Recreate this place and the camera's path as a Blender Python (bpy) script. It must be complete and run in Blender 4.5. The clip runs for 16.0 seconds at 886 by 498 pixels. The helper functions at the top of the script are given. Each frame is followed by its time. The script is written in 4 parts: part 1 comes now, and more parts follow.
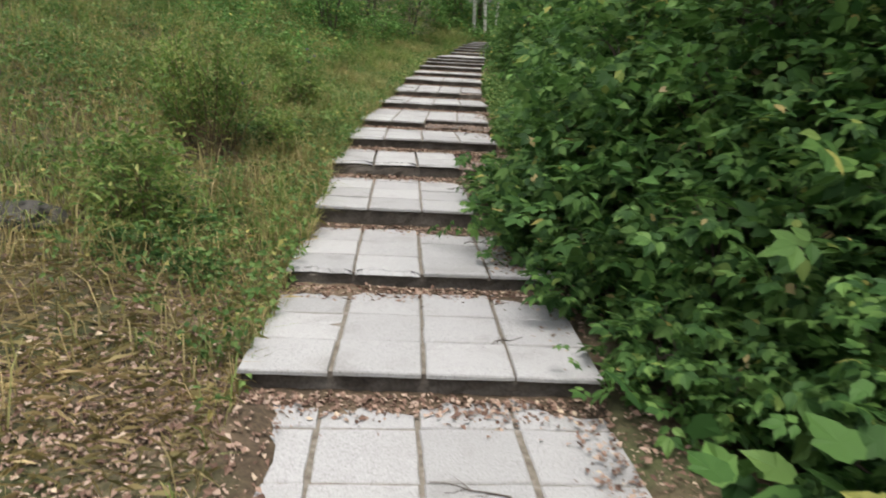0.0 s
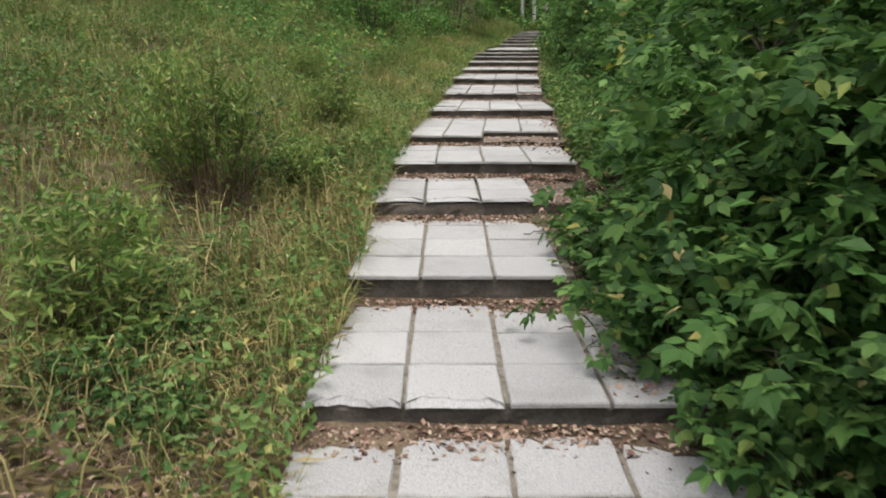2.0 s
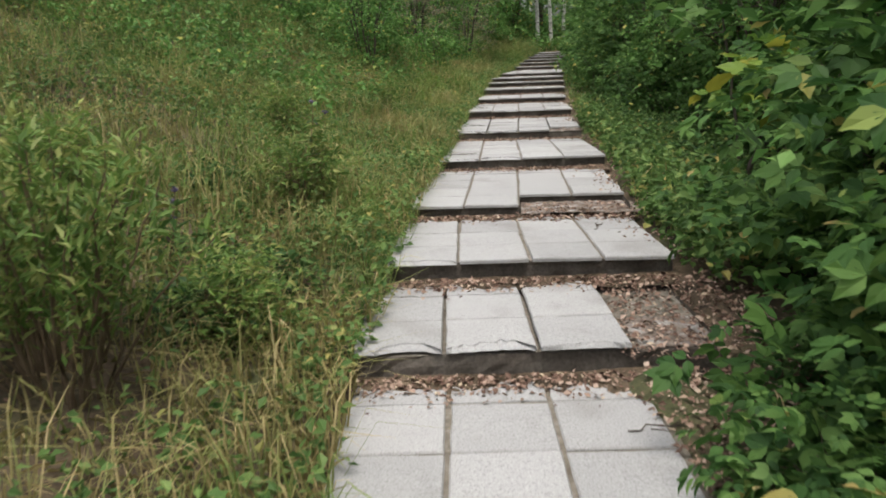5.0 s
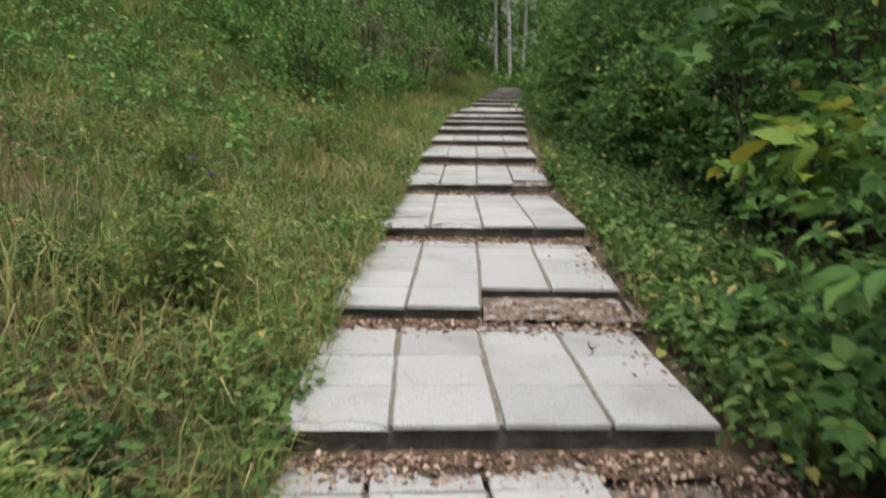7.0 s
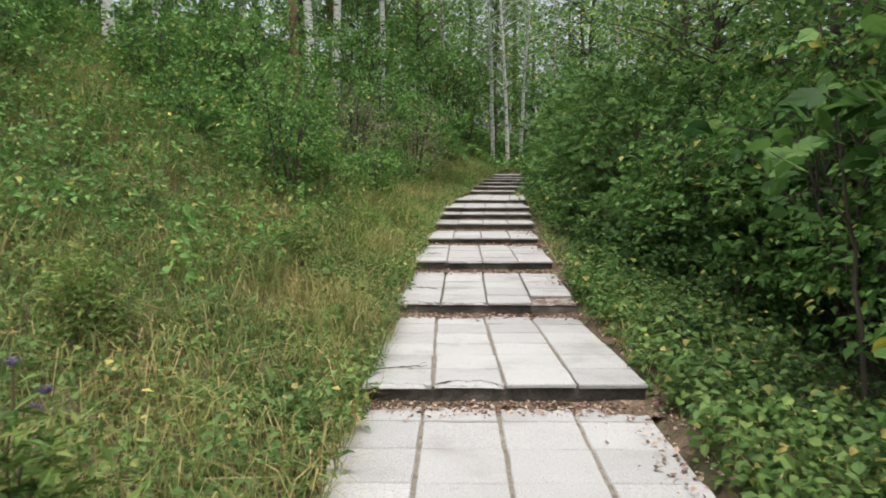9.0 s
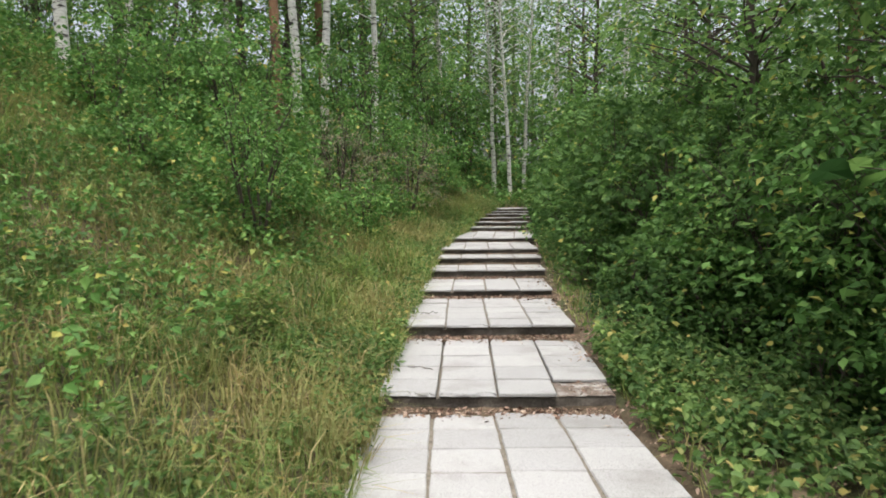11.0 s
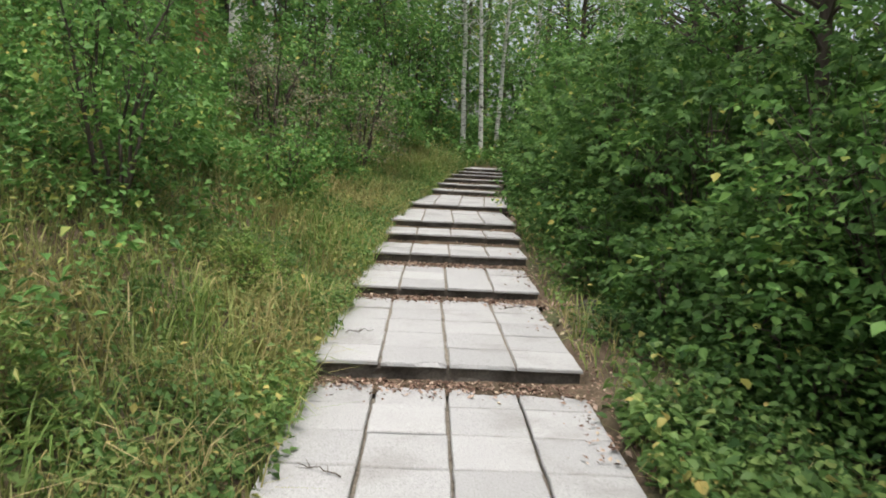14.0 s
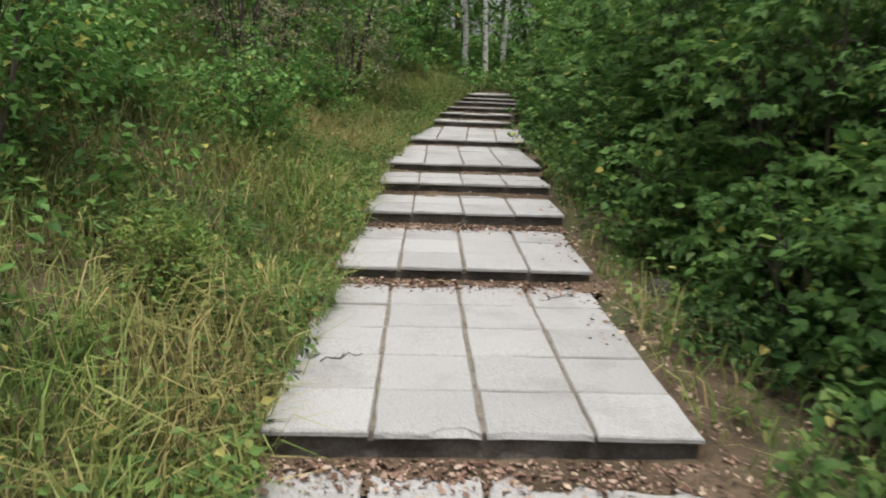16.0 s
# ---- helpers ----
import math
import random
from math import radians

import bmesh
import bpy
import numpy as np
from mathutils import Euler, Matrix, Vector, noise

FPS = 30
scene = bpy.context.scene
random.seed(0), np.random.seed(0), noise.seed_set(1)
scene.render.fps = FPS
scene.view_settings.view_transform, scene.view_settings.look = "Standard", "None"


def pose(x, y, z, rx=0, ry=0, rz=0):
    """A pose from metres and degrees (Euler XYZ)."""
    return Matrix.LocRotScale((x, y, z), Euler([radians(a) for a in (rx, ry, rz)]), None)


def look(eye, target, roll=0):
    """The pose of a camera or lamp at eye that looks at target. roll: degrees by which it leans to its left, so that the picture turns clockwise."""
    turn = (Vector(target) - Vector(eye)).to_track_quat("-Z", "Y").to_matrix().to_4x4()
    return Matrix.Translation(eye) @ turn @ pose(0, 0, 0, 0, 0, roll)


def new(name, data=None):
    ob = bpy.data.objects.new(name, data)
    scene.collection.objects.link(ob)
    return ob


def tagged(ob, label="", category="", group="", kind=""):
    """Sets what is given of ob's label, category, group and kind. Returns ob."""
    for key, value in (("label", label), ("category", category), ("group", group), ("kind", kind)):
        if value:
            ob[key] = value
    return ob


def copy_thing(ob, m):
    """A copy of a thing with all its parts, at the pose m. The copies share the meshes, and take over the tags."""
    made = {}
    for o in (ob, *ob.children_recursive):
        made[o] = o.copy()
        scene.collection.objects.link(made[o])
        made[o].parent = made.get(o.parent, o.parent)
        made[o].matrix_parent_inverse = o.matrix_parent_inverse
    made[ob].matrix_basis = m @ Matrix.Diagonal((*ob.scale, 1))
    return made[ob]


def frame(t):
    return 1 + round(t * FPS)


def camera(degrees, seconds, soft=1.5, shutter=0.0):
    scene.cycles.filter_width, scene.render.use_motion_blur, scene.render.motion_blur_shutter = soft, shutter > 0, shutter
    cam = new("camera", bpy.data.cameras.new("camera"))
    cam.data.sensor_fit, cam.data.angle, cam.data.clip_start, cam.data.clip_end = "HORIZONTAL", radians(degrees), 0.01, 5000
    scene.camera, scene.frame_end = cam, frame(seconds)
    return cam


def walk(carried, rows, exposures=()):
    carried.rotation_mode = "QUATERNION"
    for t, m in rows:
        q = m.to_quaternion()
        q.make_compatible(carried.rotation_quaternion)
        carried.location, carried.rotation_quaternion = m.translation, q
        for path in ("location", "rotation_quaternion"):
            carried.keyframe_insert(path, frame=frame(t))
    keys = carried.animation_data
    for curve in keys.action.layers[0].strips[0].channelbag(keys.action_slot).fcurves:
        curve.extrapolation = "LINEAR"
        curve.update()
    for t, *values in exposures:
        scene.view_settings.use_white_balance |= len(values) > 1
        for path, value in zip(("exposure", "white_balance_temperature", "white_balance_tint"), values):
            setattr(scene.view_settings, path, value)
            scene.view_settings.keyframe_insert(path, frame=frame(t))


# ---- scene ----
cam = camera(59.6, 16.0, 1.8, 0.4)
EXPOSURE = [(0.0, 0.6), (1.5, 0.6), (3.0, 0.54), (6.5, 0.46), (8.0, 0.64), (10.0, 0.8), (12.5, 0.86), (13.5, 0.8), (16.0, 0.56)]
PATH = [
    (0, (0.49, -0.052, 1.455), (0.423, 1.884, 0.955), 3.1),
    (0.5, (0.434, 0.374, 1.437), (0.237, 2.306, 0.958), 1.5),
    (1, (0.422, 0.856, 1.444), (0.158, 2.783, 0.981), 0.0),
    (1.5, (0.297, 1.337, 1.443), (0.161, 3.255, 0.892), 2.2),
    (2, (0.236, 1.712, 1.528), (0.039, 3.632, 1.005), -0.1),
    (2.5, (0.215, 2.155, 1.534), (-0.028, 4.06, 0.976), -0.7),
    (3, (0.134, 2.572, 1.479), (-0.061, 4.479, 0.908), -1.6),
    (3.5, (0.025, 2.932, 1.515), (-0.197, 4.85, 0.991), -1.5),
    (3.7, (0.004, 3.099, 1.492), (-0.25, 5.028, 1.028), -2.3),
    (5.8, (-0.129, 4.914, 1.666), (-0.321, 6.843, 1.173), -1.2),
    (6, (-0.141, 5.069, 1.616), (-0.287, 6.987, 1.067), 0.3),
    (6.5, (-0.199, 5.478, 1.69), (-0.243, 7.403, 1.149), -0.3),
    (7, (-0.196, 5.928, 1.71), (-0.301, 7.885, 1.309), 0.5),
    (7.5, (-0.278, 6.341, 1.755), (-0.455, 8.316, 1.498), 2.8),
    (8, (-0.378, 6.738, 1.919), (-0.517, 8.714, 1.644), -0.8),
    (8.5, (-0.364, 7.237, 1.91), (-0.409, 9.228, 1.723), -0.1),
    (9, (-0.374, 7.696, 1.894), (-0.464, 9.683, 1.692), -0.0),
    (9.5, (-0.51, 8.152, 1.923), (-0.546, 10.141, 1.711), -0.4),
    (10, (-0.423, 8.521, 1.96), (-0.512, 10.517, 1.859), -0.9),
    (12.5, (-0.432, 10.882, 2.155), (-0.441, 12.874, 1.97), 2.0),
    (13, (-0.451, 11.326, 2.093), (-0.403, 13.321, 1.952), 4.3),
    (13.5, (-0.317, 11.785, 2.18), (-0.292, 13.754, 1.828), 0.5),
    (14, (-0.406, 12.284, 2.124), (-0.395, 14.268, 1.874), 2.7),
    (14.5, (-0.457, 12.753, 2.115), (-0.504, 14.729, 1.812), -0.4),
    (15, (-0.416, 13.301, 2.172), (-0.393, 15.242, 1.689), -1.6),
    (15.5, (-0.478, 13.745, 2.179), (-0.356, 15.693, 1.743), 2.3),
    (16, (-0.529, 14.275, 2.136), (-0.504, 16.226, 1.696), 1.8),
]
walk(cam, [(t, look(eye, target, roll)) for t, eye, target, roll in PATH], EXPOSURE)

# ---- world, sun ----
world = bpy.data.worlds.new("overcast")
scene.world = world
world.use_nodes = True
wn = world.node_tree
sky = wn.nodes.new("ShaderNodeTexSky")
sky.sky_type, sky.sun_disc = "NISHITA", False
sky.sun_elevation, sky.sun_rotation = radians(77), radians(200)
sky.air_density, sky.dust_density, sky.ozone_density = 1.0, 6.0, 0.6
bg = wn.nodes["Background"]
bg.inputs["Strength"].default_value = 0.15
veil = wn.nodes.new("ShaderNodeHueSaturation")
veil.inputs["Saturation"].default_value, veil.inputs["Value"].default_value = 0.45, 1.0
wn.links.new(sky.outputs["Color"], veil.inputs["Color"])
wn.links.new(veil.outputs["Color"], bg.inputs["Color"])
sun = new("sun", bpy.data.lights.new("sun", "SUN"))
sun.data.energy, sun.data.angle, sun.data.color = 1.5, radians(25), (1.0, 0.96, 0.9)
sun.matrix_world = look((0, 0, 30), (-3, 6, 0))

# ---- materials ----


def material(name, build, rough=0.8, bump=0.0, bump_scale=60.0):
    m = bpy.data.materials.new(name)
    m.use_nodes = True
    nt = m.node_tree
    bsdf = nt.nodes["Principled BSDF"]
    bsdf.inputs["Roughness"].default_value = rough
    bsdf.inputs["Specular IOR Level"].default_value = 0.25
    col = build(nt)
    nt.links.new(col, bsdf.inputs["Base Color"])
    if bump:
        n = noise_tex(nt, bump_scale, 4)
        b = nt.nodes.new("ShaderNodeBump")
        b.inputs["Strength"].default_value, b.inputs["Distance"].default_value = bump, 0.01
        nt.links.new(n, b.inputs["Height"])
        nt.links.new(b.outputs["Normal"], bsdf.inputs["Normal"])
    return m


def noise_tex(nt, scale, detail=3, stretch=None, coord="Object"):
    if coord == "World":
        src = nt.nodes.new("ShaderNodeNewGeometry").outputs["Position"]
    else:
        src = nt.nodes.new("ShaderNodeTexCoord").outputs[coord]
    if stretch:
        mp = nt.nodes.new("ShaderNodeMapping")
        mp.inputs["Scale"].default_value = stretch
        nt.links.new(src, mp.inputs["Vector"])
        src = mp.outputs["Vector"]
    n = nt.nodes.new("ShaderNodeTexNoise")
    n.inputs["Scale"].default_value, n.inputs["Detail"].default_value = scale, detail
    nt.links.new(src, n.inputs["Vector"])
    return n.outputs["Fac"]


def ramp(nt, fac, stops):
    r = nt.nodes.new("ShaderNodeValToRGB")
    el = r.color_ramp.elements
    while len(el) < len(stops):
        el.new(0.5)
    for e, (p, c) in zip(el, stops):
        e.position, e.color = p, (*c, 1)
    nt.links.new(fac, r.inputs["Fac"])
    return r.outputs["Color"]


def mix(nt, a, b, fac, mode="MIX"):
    m = nt.nodes.new("ShaderNodeMix")
    m.data_type, m.blend_type = "RGBA", mode
    for val, sock in ((fac, m.inputs["Factor"]), (a, m.inputs[6]), (b, m.inputs[7])):
        if hasattr(val, "is_linked"):
            nt.links.new(val, sock)
        elif isinstance(val, tuple):
            sock.default_value = (*val, 1)
        else:
            sock.default_value = val
    return m.outputs[2]


def island(nt):
    return nt.nodes.new("ShaderNodeNewGeometry").outputs["Random Per Island"]


def foliage(name, stops, translucent=0.35, rough=0.5, patch=None):
    """Leaves whose colour varies leaf by leaf and in broad patches, and that let light through."""
    m = bpy.data.materials.new(name)
    m.use_nodes = True
    nt = m.node_tree
    bsdf = nt.nodes["Principled BSDF"]
    out = nt.nodes["Material Output"]
    col = ramp(nt, island(nt), stops)
    n = noise_tex(nt, 1.3, 2, coord="World")
    col = mix(nt, col, ramp(nt, n, [(0.35, (0.62, 0.66, 0.6)), (0.65, (1.25, 1.2, 1.15))]), 0.8, "MULTIPLY")
    if patch:
        far = noise_tex(nt, 0.9, 3, coord="World")
        col = mix(nt, col, patch, ramp(nt, far, [(0.45, (0, 0, 0)), (0.62, (0.6, 0.6, 0.6))]))
    bsdf.inputs["Roughness"].default_value = rough
    bsdf.inputs["Specular IOR Level"].default_value = 0.18
    nt.links.new(col, bsdf.inputs["Base Color"])
    tr = nt.nodes.new("ShaderNodeBsdfTranslucent")
    nt.links.new(col, tr.inputs["Color"])
    mx = nt.nodes.new("ShaderNodeMixShader")
    mx.inputs["Fac"].default_value = translucent
    nt.links.new(bsdf.outputs[0], mx.inputs[1])
    nt.links.new(tr.outputs[0], mx.inputs[2])
    nt.links.new(mx.outputs[0], out.inputs["Surface"])
    return m


def slab_colour(nt):
    rnd = nt.nodes.new("ShaderNodeObjectInfo").outputs["Random"]
    base = ramp(nt, rnd, [(0.0, (0.315, 0.315, 0.315)), (0.3, (0.342, 0.342, 0.341)), (0.7, (0.357, 0.357, 0.356)), (1.0, (0.385, 0.385, 0.383))])
    stain = ramp(nt, noise_tex(nt, 2.6, 9, coord="World"), [(0.30, (0.62, 0.595, 0.56)), (0.45, (0.97, 0.965, 0.955)), (0.7, (1.04, 1.04, 1.04))])
    speck = ramp(nt, noise_tex(nt, 130, 3, coord="World"), [(0.36, (0.6, 0.59, 0.58)), (0.46, (1, 1, 1)), (0.6, (1.02, 1.02, 1.02)), (0.68, (1.35, 1.35, 1.35))])
    col = mix(nt, mix(nt, base, stain, 0.5, "MULTIPLY"), speck, 0.7, "MULTIPLY")
    # dirt that has gathered along the worn edges
    box = nt.nodes.new("ShaderNodeSeparateXYZ")
    nt.links.new(nt.nodes.new("ShaderNodeTexCoord").outputs["Generated"], box.inputs[0])
    side = []
    for axis in ("X", "Y"):
        a = nt.nodes.new("ShaderNodeMath")
        a.operation = "SUBTRACT"
        a.inputs[1].default_value = 0.5
        nt.links.new(box.outputs[axis], a.inputs[0])
        c = nt.nodes.new("ShaderNodeMath")
        c.operation = "ABSOLUTE"
        nt.links.new(a.outputs[0], c.inputs[0])
        side.append(c.outputs[0])
    far = nt.nodes.new("ShaderNodeMath")
    far.operation = "MAXIMUM"
    nt.links.new(side[0], far.inputs[0])
    nt.links.new(side[1], far.inputs[1])
    wave = nt.nodes.new("ShaderNodeMath")
    wave.operation = "MULTIPLY_ADD"
    wave.inputs[1].default_value = 0.16
    nt.links.new(noise_tex(nt, 14, 4, coord="World"), wave.inputs[0])
    nt.links.new(far.outputs[0], wave.inputs[2])
    edge = ramp(nt, wave.outputs[0], [(0.545, (0, 0, 0)), (0.63, (0.45, 0.45, 0.45))])
    return mix(nt, col, (0.22, 0.205, 0.175), edge)


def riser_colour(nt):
    # mottled brown-grey, much darker than the slabs
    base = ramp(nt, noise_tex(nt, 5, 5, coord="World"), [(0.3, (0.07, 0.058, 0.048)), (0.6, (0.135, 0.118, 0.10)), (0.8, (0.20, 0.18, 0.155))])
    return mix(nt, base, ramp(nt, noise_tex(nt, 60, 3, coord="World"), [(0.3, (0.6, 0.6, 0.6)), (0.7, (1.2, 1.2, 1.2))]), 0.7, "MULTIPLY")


def mortar_colour(nt):
    base = ramp(nt, noise_tex(nt, 9, 5, coord="World"), [(0.35, (0.12, 0.09, 0.07)), (0.52, (0.20, 0.165, 0.14)), (0.66, (0.34, 0.325, 0.305))])
    return mix(nt, base, ramp(nt, noise_tex(nt, 60, 3, coord="World"), [(0.3, (0.6, 0.6, 0.6)), (0.7, (1.25, 1.25, 1.25))]), 0.8, "MULTIPLY")


def joint_colour(nt):
    return ramp(nt, noise_tex(nt, 22, 5, coord="World"), [(0.3, (0.10, 0.085, 0.065)), (0.55, (0.18, 0.16, 0.13)), (0.75, (0.25, 0.23, 0.20))])


def soil_colour(nt):
    base = ramp(nt, noise_tex(nt, 3, 6, coord="World"), [(0.3, (0.045, 0.034, 0.022)), (0.55, (0.10, 0.075, 0.05)), (0.75, (0.17, 0.13, 0.09))])
    return mix(nt, base, ramp(nt, noise_tex(nt, 45, 4, coord="World"), [(0.3, (0.5, 0.5, 0.5)), (0.7, (1.35, 1.3, 1.25))]), 0.8, "MULTIPLY")


def floor_colour(nt):
    soil = soil_colour(nt)
    moss = ramp(nt, noise_tex(nt, 25, 5, coord="World"), [(0.3, (0.03, 0.042, 0.016)), (0.7, (0.085, 0.10, 0.04))])
    return mix(nt, soil, moss, ramp(nt, noise_tex(nt, 1.1, 4, coord="World"), [(0.46, (0, 0, 0)), (0.64, (0.8, 0.8, 0.8))]))


def litter_colour(nt):
    return ramp(nt, island(nt), [(0.0, (0.085, 0.05, 0.037)), (0.35, (0.185, 0.115, 0.085)), (0.65, (0.30, 0.205, 0.155)), (0.93, (0.43, 0.33, 0.265)), (1.0, (0.50, 0.41, 0.29))])


def bark_colour(nt):
    return ramp(nt, noise_tex(nt, 6, 5, (1, 1, 0.25)), [(0.3, (0.035, 0.028, 0.022)), (0.7, (0.13, 0.105, 0.085))])


def pine_colour(nt):
    return ramp(nt, noise_tex(nt, 6, 5, (1, 1, 0.3)), [(0.3, (0.10, 0.055, 0.035)), (0.7, (0.30, 0.17, 0.10))])


def twig_colour(nt):
    return ramp(nt, noise_tex(nt, 9, 3), [(0.3, (0.10, 0.07, 0.045)), (0.7, (0.22, 0.16, 0.10))])


def birch_colour(nt):
    marks = ramp(nt, noise_tex(nt, 4.5, 3, (1.0, 1.0, 3.2)), [(0.36, (0.04, 0.035, 0.03)), (0.43, (0.55, 0.53, 0.49)), (0.7, (0.72, 0.70, 0.66))])
    fine = ramp(nt, noise_tex(nt, 14, 2, (0.6, 0.6, 5)), [(0.33, (0.3, 0.29, 0.27)), (0.42, (1, 1, 1))])
    return mix(nt, marks, fine, 0.8, "MULTIPLY")


def stone_colour(nt):
    return ramp(nt, noise_tex(nt, 9, 5), [(0.3, (0.03, 0.027, 0.024)), (0.7, (0.09, 0.085, 0.075))])


M_SLAB = material("weathered_concrete_slab", slab_colour, 0.85, 0.35, 90)
M_RISER = material("dark_brown_concrete", riser_colour, 0.9, 0.6, 40)
M_MORTAR = material("broken_mortar", mortar_colour, 0.95, 0.9, 35)
M_JOINT = material("joint_filling", joint_colour, 0.95, 0.8, 60)
M_SOIL = material("soil", soil_colour, 0.95, 0.8, 30)
M_GROUND = material("forest_floor", floor_colour, 0.95, 0.9, 30)
M_LITTER = material("dry_leaves", litter_colour, 0.85)
M_BARK = material("dark_bark", bark_colour, 0.9, 0.8, 30)
M_PINE = material("pine_bark", pine_colour, 0.9, 0.8, 25)
M_TWIG = material("brown_twig", twig_colour, 0.85)
M_BIRCH = material("birch_bark", birch_colour, 0.7, 0.3, 20)
M_STONE = material("stone", stone_colour, 0.9, 0.6, 25)
M_MAPLE = foliage("maple_leaf", [(0.0, (0.032, 0.082, 0.024)), (0.4, (0.066, 0.146, 0.038)), (0.75, (0.112, 0.215, 0.056)), (0.965, (0.155, 0.27, 0.078)), (0.985, (0.26, 0.32, 0.085)), (0.993, (0.45, 0.35, 0.12)), (1.0, (0.52, 0.42, 0.26))], 0.38, 0.55)
M_THICKET = foliage("thicket_leaf", [(0.0, (0.052, 0.115, 0.031)), (0.5, (0.09, 0.186, 0.05)), (0.93, (0.145, 0.258, 0.07)), (0.985, (0.23, 0.31, 0.075)), (1.0, (0.42, 0.37, 0.11))], 0.4, 0.55)
M_HERB = foliage("herb_leaf", [(0.0, (0.03, 0.075, 0.022)), (0.6, (0.058, 0.125, 0.036)), (1.0, (0.11, 0.18, 0.06))])
M_BRIGHT = foliage("bright_leaf", [(0.0, (0.14, 0.26, 0.05)), (0.6, (0.22, 0.33, 0.06)), (1.0, (0.42, 0.40, 0.06))])
M_UNDER = foliage("undergrowth_leaf", [(0.0, (0.071, 0.160, 0.043)), (0.5, (0.118, 0.252, 0.064)), (0.93, (0.188, 0.336, 0.094)), (1.0, (0.470, 0.420, 0.114))])
M_TREE = foliage("tree_leaf", [(0.0, (0.090, 0.181, 0.058)), (0.6, (0.152, 0.284, 0.083)), (0.95, (0.250, 0.398, 0.116)), (1.0, (0.535, 0.493, 0.116))], 0.45)
M_GREY = foliage("grey_twig_leaf", [(0.0, (0.161, 0.171, 0.111)), (0.6, (0.261, 0.271, 0.186)), (1.0, (0.440, 0.340, 0.223))])
M_WEED = foliage("weed_leaf", [(0.0, (0.07, 0.14, 0.042)), (0.6, (0.125, 0.218, 0.064)), (0.93, (0.195, 0.285, 0.09)), (1.0, (0.50, 0.40, 0.145))], 0.38)
M_GRASS = foliage("grass_blade", [(0.0, (0.11, 0.182, 0.046)), (0.45, (0.178, 0.268, 0.072)), (0.82, (0.26, 0.32, 0.108)), (0.95, (0.44, 0.375, 0.18)), (1.0, (0.60, 0.48, 0.27))], 0.38, 0.55, (0.34, 0.275, 0.125))
M_DRY = foliage("dry_grass_blade", [(0.0, (0.16, 0.15, 0.06)), (0.4, (0.27, 0.225, 0.10)), (0.8, (0.40, 0.32, 0.16)), (1.0, (0.55, 0.45, 0.25))], 0.3, 0.65)
M_SHRUB = foliage("wiry_shrub_leaf", [(0.0, (0.105, 0.18, 0.048)), (0.6, (0.18, 0.285, 0.072)), (1.0, (0.36, 0.37, 0.13))])
M_FLOWER = foliage("thistle_flower", [(0.0, (0.17, 0.13, 0.27)), (1.0, (0.26, 0.21, 0.36))])

# ---- mesh helpers ----
rng = np.random.default_rng(7)


def mesh_data(name, verts, faces, mat, smooth=False):
    me = bpy.data.meshes.new(name)
    faces = np.asarray(faces, dtype=np.int32)
    verts = np.asarray(verts, dtype=np.float32)
    k = faces.shape[1]
    me.vertices.add(len(verts))
    me.vertices.foreach_set("co", verts.ravel())
    me.loops.add(faces.size)
    me.loops.foreach_set("vertex_index", faces.ravel())
    me.polygons.add(len(faces))
    me.polygons.foreach_set("loop_start", np.arange(0, faces.size, k, dtype=np.int32))
    me.polygons.foreach_set("loop_total", np.full(len(faces), k, dtype=np.int32))
    me.polygons.foreach_set("use_smooth", np.full(len(faces), smooth, dtype=bool))
    me.materials.append(mat)
    me.update(calc_edges=True)
    return me


def part(name, me, parent=None, label=""):
    ob = new(name, me)
    if parent:
        ob.parent = parent
    return tagged(ob, label) if label else ob


def oval(fold=0.12):
    v = np.array([(0, 0, 0), (0.34, 0.28, fold), (0.30, 0.68, fold), (0, 1, -0.08), (-0.30, 0.68, fold), (-0.34, 0.28, fold), (0, 0.5, 0)])
    return v, np.array([(0, 1, 6), (1, 2, 6), (2, 3, 6), (3, 4, 6), (4, 5, 6), (5, 0, 6)])


def lance(width=0.16):
    v = np.array([(0, 0, 0), (width, 0.4, 0.03), (0, 1, -0.12), (-width, 0.4, 0.03)])
    return v, np.array([(0, 1, 2), (0, 2, 3)])


def lobed():
    """A maple-like leaf: three pointed lobes with notched edges, folded a little along the midrib."""
    half = [(0.14, -0.03, 0.01), (0.30, 0.12, 0.02), (0.32, 0.24, 0.02), (0.44, 0.50, 0.0), (0.31, 0.56, 0.03), (0.27, 0.74, 0.02), (0.14, 0.92, 0.0)]
    rim = [(0, 0.02, 0)] + half + [(0, 1.16, -0.08)] + [(-x, y, z) for x, y, z in half[::-1]]
    v = np.array([(0, 0.38, 0)] + rim)
    n = len(rim)
    return v, np.array([(0, 1 + i, 1 + (i + 1) % n) for i in range(n)])


